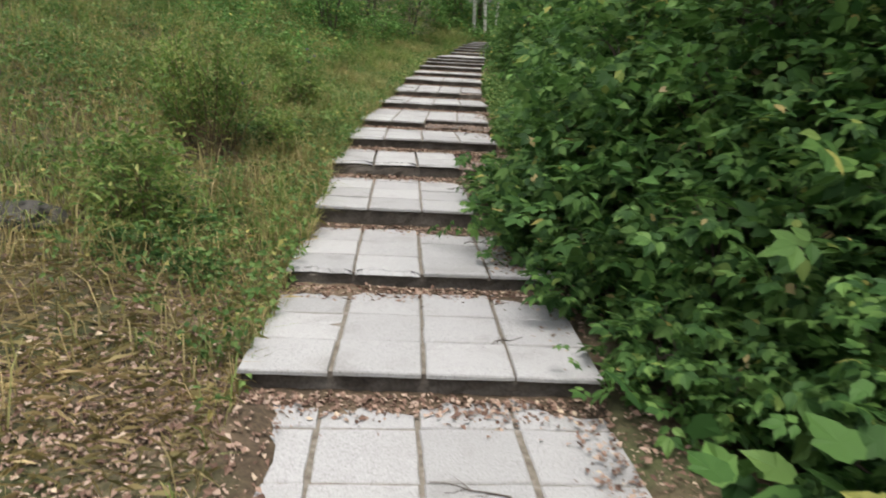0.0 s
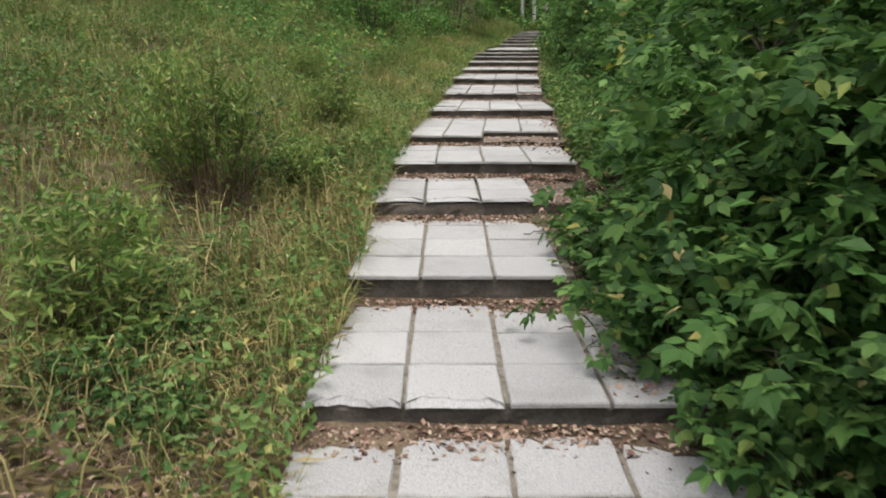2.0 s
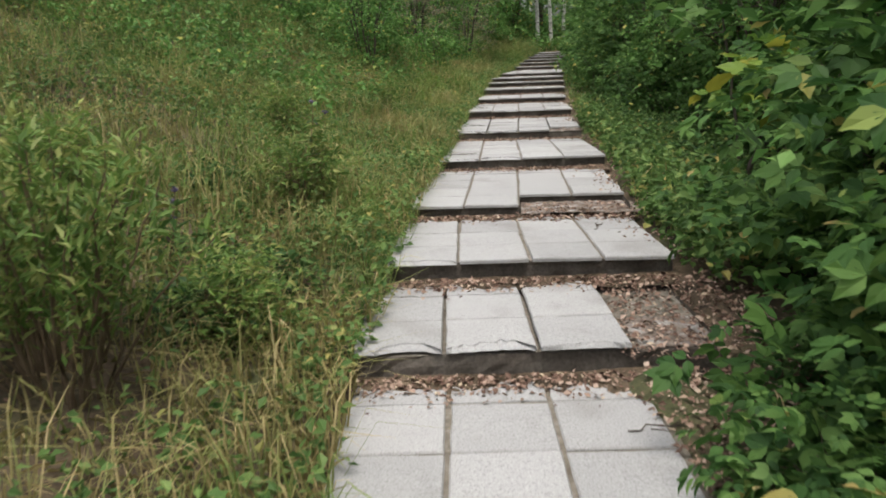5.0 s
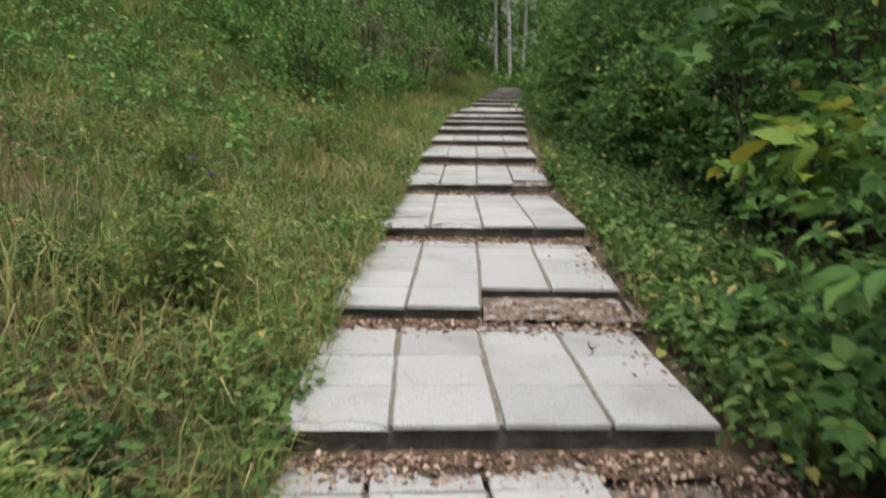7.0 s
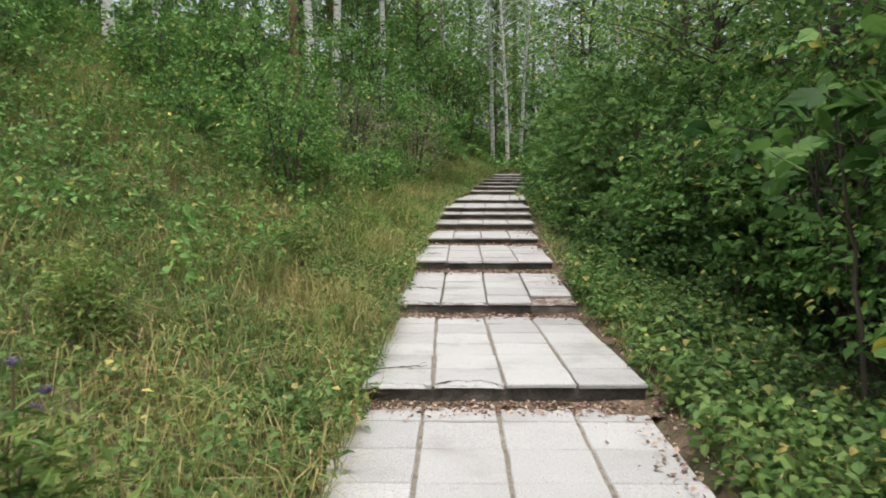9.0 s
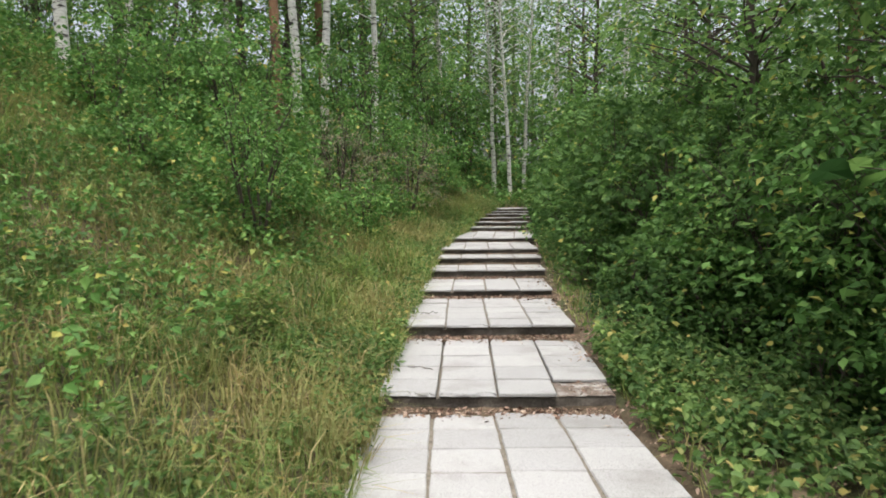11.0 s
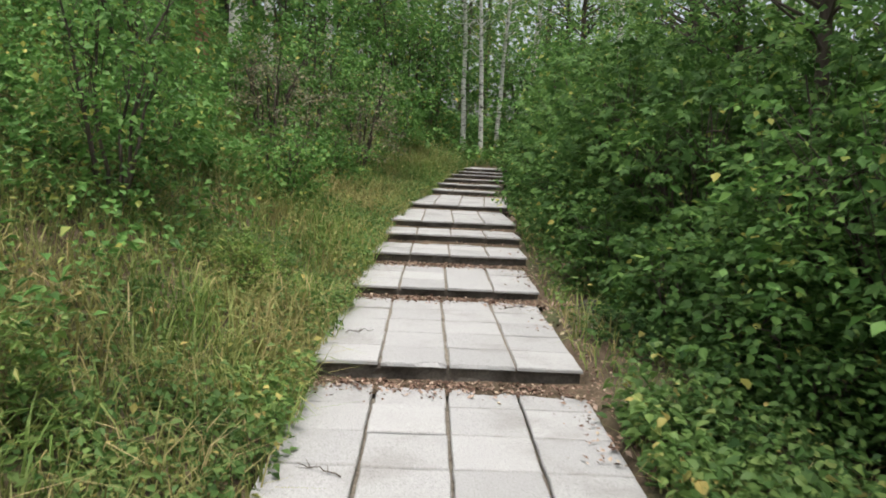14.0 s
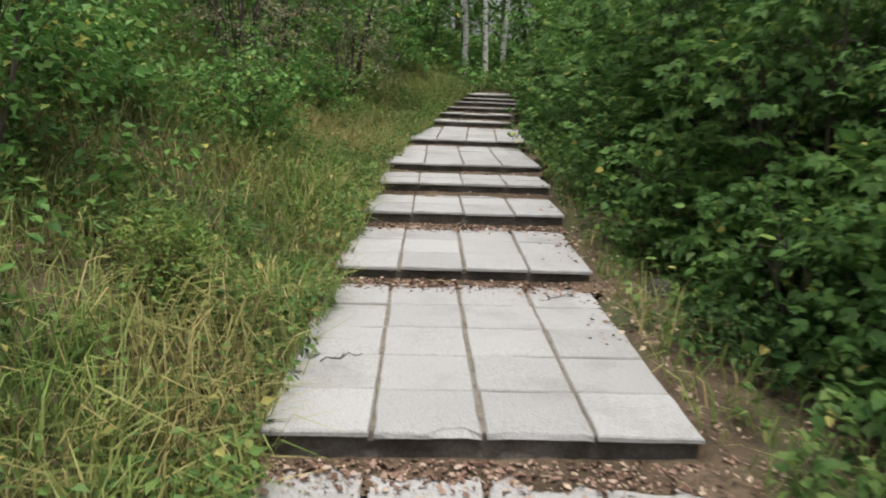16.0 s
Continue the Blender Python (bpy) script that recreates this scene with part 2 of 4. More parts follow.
def compound():
    """A box-elder leaf: five broad pointed leaflets on one stalk, the outermost the largest."""
    vs, fs = [], []
    for k, (y, turn, size) in enumerate(((0.42, 0.0, 0.58), (0.42, 0.95, 0.5), (0.42, -0.95, 0.5), (0.16, 1.15, 0.42), (0.16, -1.15, 0.42))):
        c, sn = math.cos(turn), math.sin(turn)
        for u, w, z in ((0, 0.04, 0), (0.20, 0.28, 0.03), (0.25, 0.52, 0.03), (0.12, 0.82, 0.0), (0, 1.05, -0.09), (-0.12, 0.82, 0.0), (-0.25, 0.52, 0.03), (-0.20, 0.28, 0.03), (0, 0.5, -0.01)):
            u, w = u * 1.25 * size, w * size
            vs.append((u * c + w * sn, y + w * c - u * sn, z * size - 0.06 * abs(turn) * w))
        fs += [(9 * k + 8, 9 * k + i, 9 * k + (i + 1) % 8) for i in range(8)]
    return np.array(vs), np.array(fs)


def diamond():
    v = np.array([(0, 0, 0), (0.33, 0.42, 0.07), (0, 1, -0.1), (-0.33, 0.42, 0.07)])
    return v, np.array([(0, 1, 2), (0, 2, 3)])


DIAMOND = diamond()
OVAL, LANCE, STALK, LOBED, COMPOUND = oval(), lance(), lance(0.013), lobed(), compound()


def place_leaves(template, pos, heading, droop, size, roll, r):
    """One leaf at each place: heading is the compass way its tip points, droop the angle below level."""
    tv, tf = template
    n = len(pos)
    ch, sh, cd, sd, cr, sr = np.cos(heading), np.sin(heading), np.cos(droop), np.sin(droop), np.cos(roll), np.sin(roll)
    fwd = np.stack([ch * cd, sh * cd, -sd], 1)
    side0 = np.stack([sh, -ch, np.zeros(n)], 1)
    up0 = np.cross(side0, fwd)
    side = side0 * cr[:, None] + up0 * sr[:, None]
    up = up0 * cr[:, None] - side0 * sr[:, None]
    s = size[:, None, None]
    v = pos[:, None, :] + s * (tv[None, :, 0:1] * side[:, None] + tv[None, :, 1:2] * fwd[:, None] + tv[None, :, 2:3] * up[:, None] * r.uniform(0.4, 2.2, (n, 1, 1)))
    f = tf[None] + (np.arange(n) * len(tv))[:, None, None]
    return v.reshape(-1, 3), f.reshape(-1, 3)


def join(pieces):
    vs, fs, k = [], [], 0
    for v, f in pieces:
        vs.append(v), fs.append(np.asarray(f) + k)
        k += len(v)
    return np.concatenate(vs), np.concatenate(fs)


def tube(path, radii, sides=7):
    """A bent, tapering stem along the path, as triangles."""
    path, radii = np.asarray(path, float), np.asarray(radii, float)
    a = np.linspace(0, 2 * np.pi, sides, endpoint=False)
    tan = np.gradient(path, axis=0)
    tan /= np.linalg.norm(tan, axis=1)[:, None] + 1e-9
    ref = np.where(np.abs(tan[:, 2:3]) < 0.95, np.array([[0, 0, 1.0]]), np.array([[1.0, 0, 0]]))
    u = np.cross(tan, ref)
    u /= np.linalg.norm(u, axis=1)[:, None] + 1e-9
    w = np.cross(tan, u)
    v = path[:, None] + radii[:, None, None] * (np.cos(a)[None, :, None] * u[:, None] + np.sin(a)[None, :, None] * w[:, None])
    f = []
    for i in range(len(path) - 1):
        for j in range(sides):
            p, q = i * sides + j, i * sides + (j + 1) % sides
            f += [(p, q, q + sides), (p, q + sides, p + sides)]
    return v.reshape(-1, 3), np.array(f)


def bend(start, end, sag, n, r, wobble):
    t = np.linspace(0, 1, n)[:, None]
    p = np.asarray(start)[None] * (1 - t) + np.asarray(end)[None] * t
    p[:, 2] += sag * (4 * t * (1 - t))[:, 0]
    p[1:-1] += r.normal(0, wobble, (n - 2, 3))
    return p


# ---- the line of the steps: front edge, height, left edge, whole columns, riser ----
PITCH, ROW = 0.43, 0.43
STEPS = [
    (-3.1, -0.24, 0.20, 4, 0.10, 7.0), (-0.575, -0.116, -0.108, 4, 0.10, 7.0), (3.194, -0.006, -0.532, 4, 0.10, 5.0), (4.556, 0.075, -0.647, 4, 0.09, 5.8),
    (5.937, 0.204, -0.753, 3, 0.14, 5.6), (7.493, 0.334, -0.922, 3, 0.12, 6.0), (8.642, 0.454, -0.962, 4, 0.108, 4.8), (10.122, 0.521, -1.047, 4, 0.08, 1.7),
    (12.155, 0.629, -1.058, 4, 0.096, 2.5), (14.818, 0.671, -1.137, 4, 0.105, 1.0), (16.972, 0.806, -1.166, 4, 0.103, 1.3), (19.238, 0.890, -1.170, 4, 0.08, 0.5),
    (20.664, 1.012, -1.135, 4, 0.10, 0.6), (21.731, 1.112, -1.109, 4, 0.085, 0.5), (22.765, 1.182, -1.075, 4, 0.075, 0.0), (25.416, 1.235, -0.953, 4, 0.07, -3.0),
    (27.587, 1.375, -0.608, 3, 0.08, -6.0), (28.090, 1.480, -0.510, 3, 0.08, -8.0), (28.594, 1.577, -0.391, 3, 0.08, -8.0), (29.098, 1.656, -0.233, 3, 0.08, -9.0),
    (29.602, 1.711, -0.055, 3, 0.07, -9.0), (30.157, 1.776, 0.064, 3, 0.07, -9.0),
]
END = (30.95, 1.84)
FRONT_Y = np.array([s[0] for s in STEPS] + [END[0], 36.0, 60.0, 400.0])
FRONT_Z = np.array([s[1] for s in STEPS] + [END[1], 2.32, 3.9, 12.2])
LEFT_X = np.array([s[2] for s in STEPS] + [0.25, 0.6, 1.0, 1.0])
MISSING = {7: {(2, 0), (3, 0)}, 9: {(3, 0)}}
CHIPPED = {3: {0: 0.05, 1: 0.05}, 5: {0: 0.06, 1: 0.08, 2: 0.05}, 6: {0: 0.03}, 8: {1: 0.07, 0: 0.05}, 9: {0: 0.09, 1: 0.03}, 10: {1: 0.04, 2: 0.02}}


def fbm(x, y, scale, seed=0.0):
    """Smooth uneven ground from a few crossed waves."""
    x, y = x * scale + seed, y * scale - seed * 0.7
    return (np.sin(1.7 * x + 1.1 * np.sin(1.3 * y)) + np.sin(2.1 * y + 1.4 * np.sin(0.9 * x + 2)) + 0.5 * np.sin(4.3 * x - 3.1 * y) + 0.4 * np.sin(5.7 * y + 3.3 * x)) / 2.9


def ground_z(x, y):
    x, y = np.asarray(x, float), np.asarray(y, float)
    zb = np.interp(y, FRONT_Y, FRONT_Z) - 0.07
    xl = np.interp(y, FRONT_Y, LEFT_X)
    xr = xl + np.where(((y > 5.95) & (y < 7.5)) | (y > 27.5), 3, 4) * PITCH
    s, r = np.maximum(xl - x, 0), np.maximum(x - xr, 0)
    steep = np.interp(y, [0, 4, 8, 13, 19, 30], [0.10, 0.20, 0.29, 0.37, 0.54, 0.50])
    rise = steep * (np.minimum(s, 9) - 0.5 * (1 - np.exp(-s / 0.5))) + 0.06 * np.maximum(s - 9, 0)
    fall = -0.22 * np.minimum(r, 4) + 0.03 * np.maximum(r - 6, 0)
    xin = xl + np.where((y > -0.8) & (y < 3.1), 0.22, 0.0)
    inside = np.clip(np.minimum(x - xin, xr - x) / 0.08, 0, 1) * (y < END[0])
    out = np.clip((s + r) / 0.6, 0, 1)
    bumps = 0.06 * fbm(x, y, 0.9) * out + 0.025 * fbm(x, y, 3.1, 4) * out
    return zb + rise + fall + bumps - 0.14 * inside


# ---- ground: one sheet to the horizon ----
def spread(lo, hi, step, far, n):
    mid = np.arange(lo, hi + step / 2, step)
    k = np.geomspace(step * 2, far, n)
    return np.concatenate([(lo - np.cumsum(k))[::-1], mid, hi + np.cumsum(k)])


gx, gy = spread(-9, 7, 0.12, 110, 18), spread(-4, 34, 0.14, 110, 18)
GX, GY = np.meshgrid(gx, gy)
gv = np.stack([GX.ravel(), GY.ravel(), ground_z(GX, GY).ravel()], 1)
nx, ny = len(gx), len(gy)
gi = (np.arange(ny - 1)[:, None] * nx + np.arange(nx - 1)[None]).ravel()
gf = np.stack([gi, gi + 1, gi + nx + 1, gi + nx], 1)
tagged(new("ground", mesh_data("ground", gv, gf, M_GROUND, True)), "sloping forest floor of brown soil", "ground", kind="structure")


# ---- trees and shrubs ----
def spray_points(r, n, centre, radii, shell=0.55):
    d = r.normal(0, 1, (n, 3))
    d /= np.linalg.norm(d, axis=1)[:, None]
    rad = shell + (1 - shell) * r.random(n) ** 0.6
    rad *= 1 + 0.22 * np.sin(3 * d[:, 0] + 5 * d[:, 2] + r.uniform(0, 6)) + r.normal(0, 0.15, n)
    return np.asarray(centre) + d * rad[:, None] * np.asarray(radii), d


def crown(r, tips, heading, per, template, size, spread_r, droop=0.35):
    """Sprays of leaves round each branch tip, lying in loose flat layers."""
    n = len(tips) * per
    base = np.repeat(tips, per, axis=0)
    pos = base + r.normal(0, 1, (n, 3)) * np.array([spread_r, spread_r, spread_r * 0.35])
    head = np.repeat(heading, per) + r.normal(0, 1.2, n)
    return place_leaves(template, pos, head, 0.6 * droop + r.normal(0, 0.42, n), size * r.uniform(0.5, 1.3, n), r.normal(0, 0.5, n), r)


def make_shrub(seed, height, radius, tips, per, size, template, leaf, bark, stems=6, name="maple_shrub", low=0.12, droop=0.35, thick=1.0):
    r = np.random.default_rng(seed)
    root = new(name)
    root.empty_display_size = 0.1
    pts, d = spray_points(r, tips, (0, 0, height * 0.5), (radius, radius, height * 0.52), 0.45)
    pts[:, 2] = np.maximum(pts[:, 2], low)
    for k in range(stems):
        a = 2 * np.pi * k / stems + r.normal(0, 0.3)
        top = np.array([np.cos(a) * radius * 0.6, np.sin(a) * radius * 0.6, height * r.uniform(0.6, 0.95)])
        stem = bend((np.cos(a) * 0.08, np.sin(a) * 0.08, -0.15), top, 0.12 * height, 7, r, 0.03)
        pieces = [tube(stem, np.linspace(0.02, 0.005, 7) * (0.6 + 0.25 * height) * thick)]
        near = np.argsort(np.linalg.norm(pts - top, axis=1))[: max(4, tips // (2 * stems))]
        for i in near[::2]:
            pieces.append(tube(bend(stem[r.integers(2, 6)], pts[i], 0.05, 4, r, 0.015), np.linspace(0.006, 0.002, 4) * (0.6 + 0.25 * height) * thick, 4))
        v, f = join(pieces)
        part("stem", mesh_data("stem", v, f, bark, True), root)
    v, f = crown(r, pts, np.arctan2(d[:, 1], d[:, 0]), per, template, size, size * (0.85 if template is COMPOUND else 1.5), droop)
    part("foliage", mesh_data("foliage", v, f, leaf), root)
    return root


def make_tree(seed, height, trunk_r, bark, leaf, crown_lo, crown_r, tips, per, size, name, lean=0.04, template=DIAMOND):
    r = np.random.default_rng(seed)
    root = new(name)
    root.empty_display_size = 0.3
    n = 14
    path = np.stack([np.linspace(0, r.normal(0, lean) * height, n) + np.cumsum(r.normal(0, 0.03, n)), np.linspace(0, r.normal(0, lean) * height, n) + np.cumsum(r.normal(0, 0.03, n)), np.linspace(-0.3, height, n)], 1)
    rad = trunk_r * np.linspace(1.0, 0.18, n)
    rad[0] *= 1.35
    v, f = tube(path, rad, 12)
    part("trunk", mesh_data("trunk", v, f, bark, True), root)
    z = r.uniform(crown_lo, 1.0, tips) * height
    a = r.uniform(0, 2 * np.pi, tips)
    rel = (z / height - crown_lo) / (1 - crown_lo)
    reach = crown_r * (0.35 + 0.9 * np.sqrt(np.clip(rel * (1.15 - rel) * 2.2, 0.05, None))) * r.uniform(0.35, 1.0, tips)
    ax = np.interp(z, path[:, 2], path[:, 0])
    ay = np.interp(z, path[:, 2], path[:, 1])
    pts = np.stack([ax + np.cos(a) * reach, ay + np.sin(a) * reach, z], 1)
    twigs = []
    for i in range(0, tips, 3):
        zi = max(z[i] - 0.45 * reach[i], crown_lo * height * 0.8)
        st = (np.interp(zi, path[:, 2], path[:, 0]), np.interp(zi, path[:, 2], path[:, 1]), zi)
        limb = tube(bend(st, pts[i], 0.1, 5, r, 0.05), np.linspace(0.22, 0.05, 5) * trunk_r, 5)
        if i < 42:
            part("limb", mesh_data("limb", *limb, bark, True), root)
        else:
            twigs.append(limb)
    v, f = join(twigs)
    tagged(part("branchwork", mesh_data("branchwork", v, f, bark, True), root), kind="stuff")
    v, f = crown(r, pts, a, per, template, size, size * 2.2, 0.4)
    part("crown", mesh_data("crown", v, f, leaf), root)
    return root


def stand(ob, places, label, category, group, sink=0.05):
    """Sets the first at the first place and copies at the rest: x, y, turn, scale."""
    tagged(ob, label, category, group)
    for k, (x, y, turn, s) in enumerate(places):
        m = pose(x, y, float(ground_z(x, y)) - sink, 0, 0, turn)
        o = ob if k == 0 else copy_thing(ob, m)
        o.matrix_basis = m @ Matrix.Diagonal((s, s, s, 1))


# broad-leaved shrubs that crowd the steps on the open side
near_a = make_shrub(11, 2.3, 1.0, 330, 6, 0.19, COMPOUND, M_MAPLE, M_BARK, 7)
near_b = make_shrub(12, 1.5, 0.75, 240, 6, 0.175, COMPOUND, M_MAPLE, M_BARK, 6)
near_c = make_shrub(13, 0.8, 0.55, 130, 5, 0.165, COMPOUND, M_MAPLE, M_BARK, 5)
stand(near_a, [(2.35, 4.9, 0, 1.0), (2.1, 6.5, 80, 1.0), (2.05, 8.1, 200, 0.95), (3.1, 3.2, 130, 1.0), (2.9, 5.7, 30, 1.15), (2.9, 7.6, 260, 1.2), (3.7, 4.4, 300, 1.3), (3.9, 6.8, 10, 1.3)],
      "dense green broad-leaved maple shrub beside the steps", "shrub", "maple shrubs beside the steps")
stand(near_b, [(2.05, 3.9, 20, 0.95), (1.6, 5.4, 140, 1.0), (1.62, 6.9, 260, 0.95), (1.8, 8.3, 50, 0.85), (2.45, 2.6, 200, 0.8)],
      "leafy green maple shrub with a few yellowed leaves", "shrub", "maple shrubs beside the steps")
stand(near_c, [(1.62, 3.3, 0, 0.75), (1.34, 4.4, 70, 0.75), (1.06, 5.3, 150, 0.8), (0.98, 6.4, 220, 0.75), (1.35, 9.6, 110, 0.7), (2.6, 1.5, 20, 1.0), (1.42, 7.45, 190, 0.7)],
      "low green maple shrub spilling over the step edge", "shrub", "maple shrubs beside the steps")

near_d = make_shrub(14, 0.7, 0.5, 60, 6, 0.165, LOBED, M_MAPLE, M_BARK, 5, "maple_shrub", 0.15)
stand(near_d, [(1.98, 1.75, 0, 1.0), (2.25, 2.55, 120, 1.05), (2.0, 1.0, 230, 0.8)], "low maple shrub with large light green leaves", "shrub", "maple shrubs beside the steps")

# lighter, smaller-leaved bushes along the upper flight
upper = make_shrub(15, 2.5, 1.05, 420, 6, 0.15, COMPOUND, M_THICKET, M_BARK, 7, "thicket_shrub", 0.25)
stand(upper, [(2.3, 17.9, 40, 0.8), (2.15, 19.6, 150, 0.95), (2.0, 21.4, 270, 1.0), (2.2, 23.2, 20, 1.1), (3.3, 19.0, 100, 1.2), (3.4, 21.6, 220, 1.25), (2.3, 25.4, 310, 1.15), (2.4, 27.5, 70, 1.2), (3.2, 16.6, 5, 0.95), (3.6, 24.2, 115, 1.3), (2.6, 29.6, 200, 1.2)],
      "tall light green thicket shrub beside the steps", "shrub", "thicket shrubs beside the steps")
lower = make_shrub(16, 1.2, 0.62, 200, 11, 0.07, LOBED, M_THICKET, M_BARK, 6, "thicket_shrub", 0.1)
stand(lower, [(1.6, 18.6, 10, 0.85), (1.85, 17.5, 250, 1.0), (1.3, 20.2, 60, 0.85), (1.25, 21.8, 90, 0.8), (1.35, 23.4, 170, 1.0), (1.3, 25.0, 210, 0.95), (1.4, 26.6, 100, 1.0), (1.5, 28.2, 10, 1.0), (1.55, 29.8, 160, 1.05), (2.0, 17.0, 310, 0.8), (2.3, 15.4, 20, 0.75)],
      "low light green thicket shrub at the step edge", "shrub", "thicket shrubs beside the steps")

# young maple with bright top leaves
sap = new("maple_sapling")
r5 = np.random.default_rng(5)
sv, sf = join([tube(bend((0, 0, -0.1), (0.16, 0.05, 0.55), 0.0, 8, r5, 0.012), np.linspace(0.032, 0.022, 8), 8), tube(bend((0.16, 0.05, 0.55), (0.22, -0.1, 1.15), 0.05, 8, r5, 0.012), np.linspace(0.022, 0.01, 8), 8)])
part("stem", mesh_data("stem", sv, sf, M_BARK, True), sap)
tp = np.array([0.25, -0.15, 1.15]) + r5.normal(0, 1, (16, 3)) * np.array([0.26, 0.2, 0.14])
v, f = crown(r5, tp, r5.uniform(0, 6.3, 16), 3, LOBED, 0.21, 0.06, 0.25)
part("foliage", mesh_data("foliage", v, f, M_BRIGHT), sap, "yellow-green lobed leaves")
stand(sap, [(1.55, 10.7, 0, 1.0)], "young maple with a crooked stem and yellow-green leaves", "sapling", "")

# taller leaning sapling whose large leaves reach over the weeds
tall = new("maple_sapling")
r6 = np.random.default_rng(6)
lean = bend((0, 0, -0.1), (-0.35, -0.05, 2.15), 0.12, 12, r6, 0.015)
part("stem", mesh_data("stem", *tube(lean, np.linspace(0.022, 0.006, 12), 7), M_BARK, True), tall)
tips = np.array([-0.45, -0.1, 1.95]) + r6.normal(0, 1, (20, 3)) * np.array([0.3, 0.3, 0.28])
for q in tips[::4]:
    part("twig", mesh_data("twig", *tube(bend(lean[r6.integers(7, 11)], q, 0.03, 5, r6, 0.01), np.linspace(0.006, 0.002, 5), 5), M_BARK, True), tall)
part("foliage", mesh_data("foliage", *crown(r6, tips, r6.uniform(0, 6.3, 20), 5, LOBED, 0.16, 0.1, 0.3), M_MAPLE), tall)
stand(tall, [(2.05, 12.4, 0, 1.0)], "tall leaning maple sapling with large green leaves", "sapling", "")

# understorey on both sides
under_a = make_shrub(21, 2.6, 1.2, 270, 13, 0.095, DIAMOND, M_UNDER, M_BARK, 6, "understorey_shrub", 0.25)
stand(under_a, [(-3.1, 18.6, 40, 0.75), (-4.4, 22.5, 160, 1.0), (-5.6, 22.5, 220, 0.7), (-2.8, 26.0, 90, 0.9), (-3.6, 29.0, 20, 1.2), (-6.8, 25.0, 130, 1.1), (-9.0, 24.5, 250, 0.8), (-11.5, 21.5, 60, 0.9),
                (2.6, 30.5, 70, 1.3), (3.4, 32.5, 190, 1.5), (-1.6, 33.5, 280, 1.3), (-0.9, 36.5, 33, 1.5), (2.2, 36, 140, 1.4), (-4.0, 34.0, 10, 1.6), (5.0, 24.5, 135, 1.7), (5.6, 29.0, 225, 1.8)],
      "green small-leaved understorey shrub under the trees", "shrub", "understorey shrubs")
under_b = make_shrub(22, 3.4, 1.35, 300, 13, 0.10, DIAMOND, M_UNDER, M_BARK, 5, "understorey_tree", 0.95)
stand(under_b, [(2.7, 5.3, 60, 0.95), (2.6, 7.3, 190, 0.95), (2.75, 9.0, 300, 0.9), (3.3, 10.2, 0, 0.95), (3.2, 12.4, 80, 1.0), (3.1, 14.8, 170, 0.95), (4.6, 11.6, 250, 1.2), (4.7, 14.0, 30, 1.25), (4.4, 16.6, 120, 1.2), (6.2, 13.0, 210, 1.4), (6.4, 17.0, 300, 1.4), (5.2, 20.5, 45, 1.4), (5.5, 8.6, 320, 1.4), (7.0, 10.5, 80, 1.5), (2.7, 17.2, 200, 0.8)],
      "young broad-leaved tree with bare lower stems in shade", "young tree", "understorey trees")
slope_bush = make_shrub(24, 1.3, 0.7, 150, 12, 0.075, OVAL, M_UNDER, M_BARK, 5, "slope_shrub", 0.12)
stand(slope_bush, [(-2.3, 21.6, 0, 0.8), (-3.4, 20.4, 80, 0.9), (-4.6, 19.0, 160, 0.8), (-2.2, 24.6, 230, 0.7), (-5.9, 20.6, 300, 1.1), (-6.6, 17.6, 40, 0.8), (-7.6, 19.6, 120, 1.2), (-3.9, 25.6, 200, 1.1), (-5.2, 24.0, 10, 1.2), (-1.5, 30.0, 75, 1.0), (-2.0, 31.5, 145, 1.3)],
      "young leafy bush on the grassy slope", "shrub", "slope bushes")
grey = make_shrub(23, 1.9, 0.9, 200, 12, 0.055, DIAMOND, M_GREY, M_BARK, 9, "grey_shrub", 0.2)
stand(grey, [(-2.0, 27.0, 0, 1.0), (-3.0, 24.2, 120, 0.9)], "grey-brown half-bare twiggy shrub at the slope", "shrub", "grey shrubs")

# wiry shrubs in the grass
def make_fan_shrub(seed, height, radius, stems, per, size, leaf, bark, name):
    """Many thin stems that fan out from one base, leafy along their upper two thirds."""
    r = np.random.default_rng(seed)
    root = new(name)
    lp, lh = [], []
    for k in range(stems):
        a, out = r.uniform(0, 2 * np.pi), radius * math.sqrt(r.random())
        h = height * r.uniform(0.65, 1.05) * (1 - 0.25 * (out / radius) ** 2)
        path = bend((0.09 * np.cos(a), 0.09 * np.sin(a), -0.05), (out * np.cos(a), out * np.sin(a), h), 0.06 * height, 9, r, 0.012)
        part("stem", mesh_data("stem", *tube(path, np.linspace(0.0065, 0.002, 9), 5), bark, True), root)
        t = r.uniform(0.34, 1.0, per) * 8
        base = np.stack([np.interp(t, np.arange(9), path[:, q]) for q in range(3)], 1)
        lp.append(base + r.normal(0, 0.032, (per, 3)))
        lh.append(r.uniform(0, 6.3, per))
    lp, lh = np.concatenate(lp), np.concatenate(lh)
    n = len(lp)
    part("foliage", mesh_data("foliage", *place_leaves(LANCE, lp, lh, r.normal(-0.7, 0.4, n), size * r.uniform(0.6, 1.3, n), r.normal(0, 0.4, n), r), leaf), root)
    return root


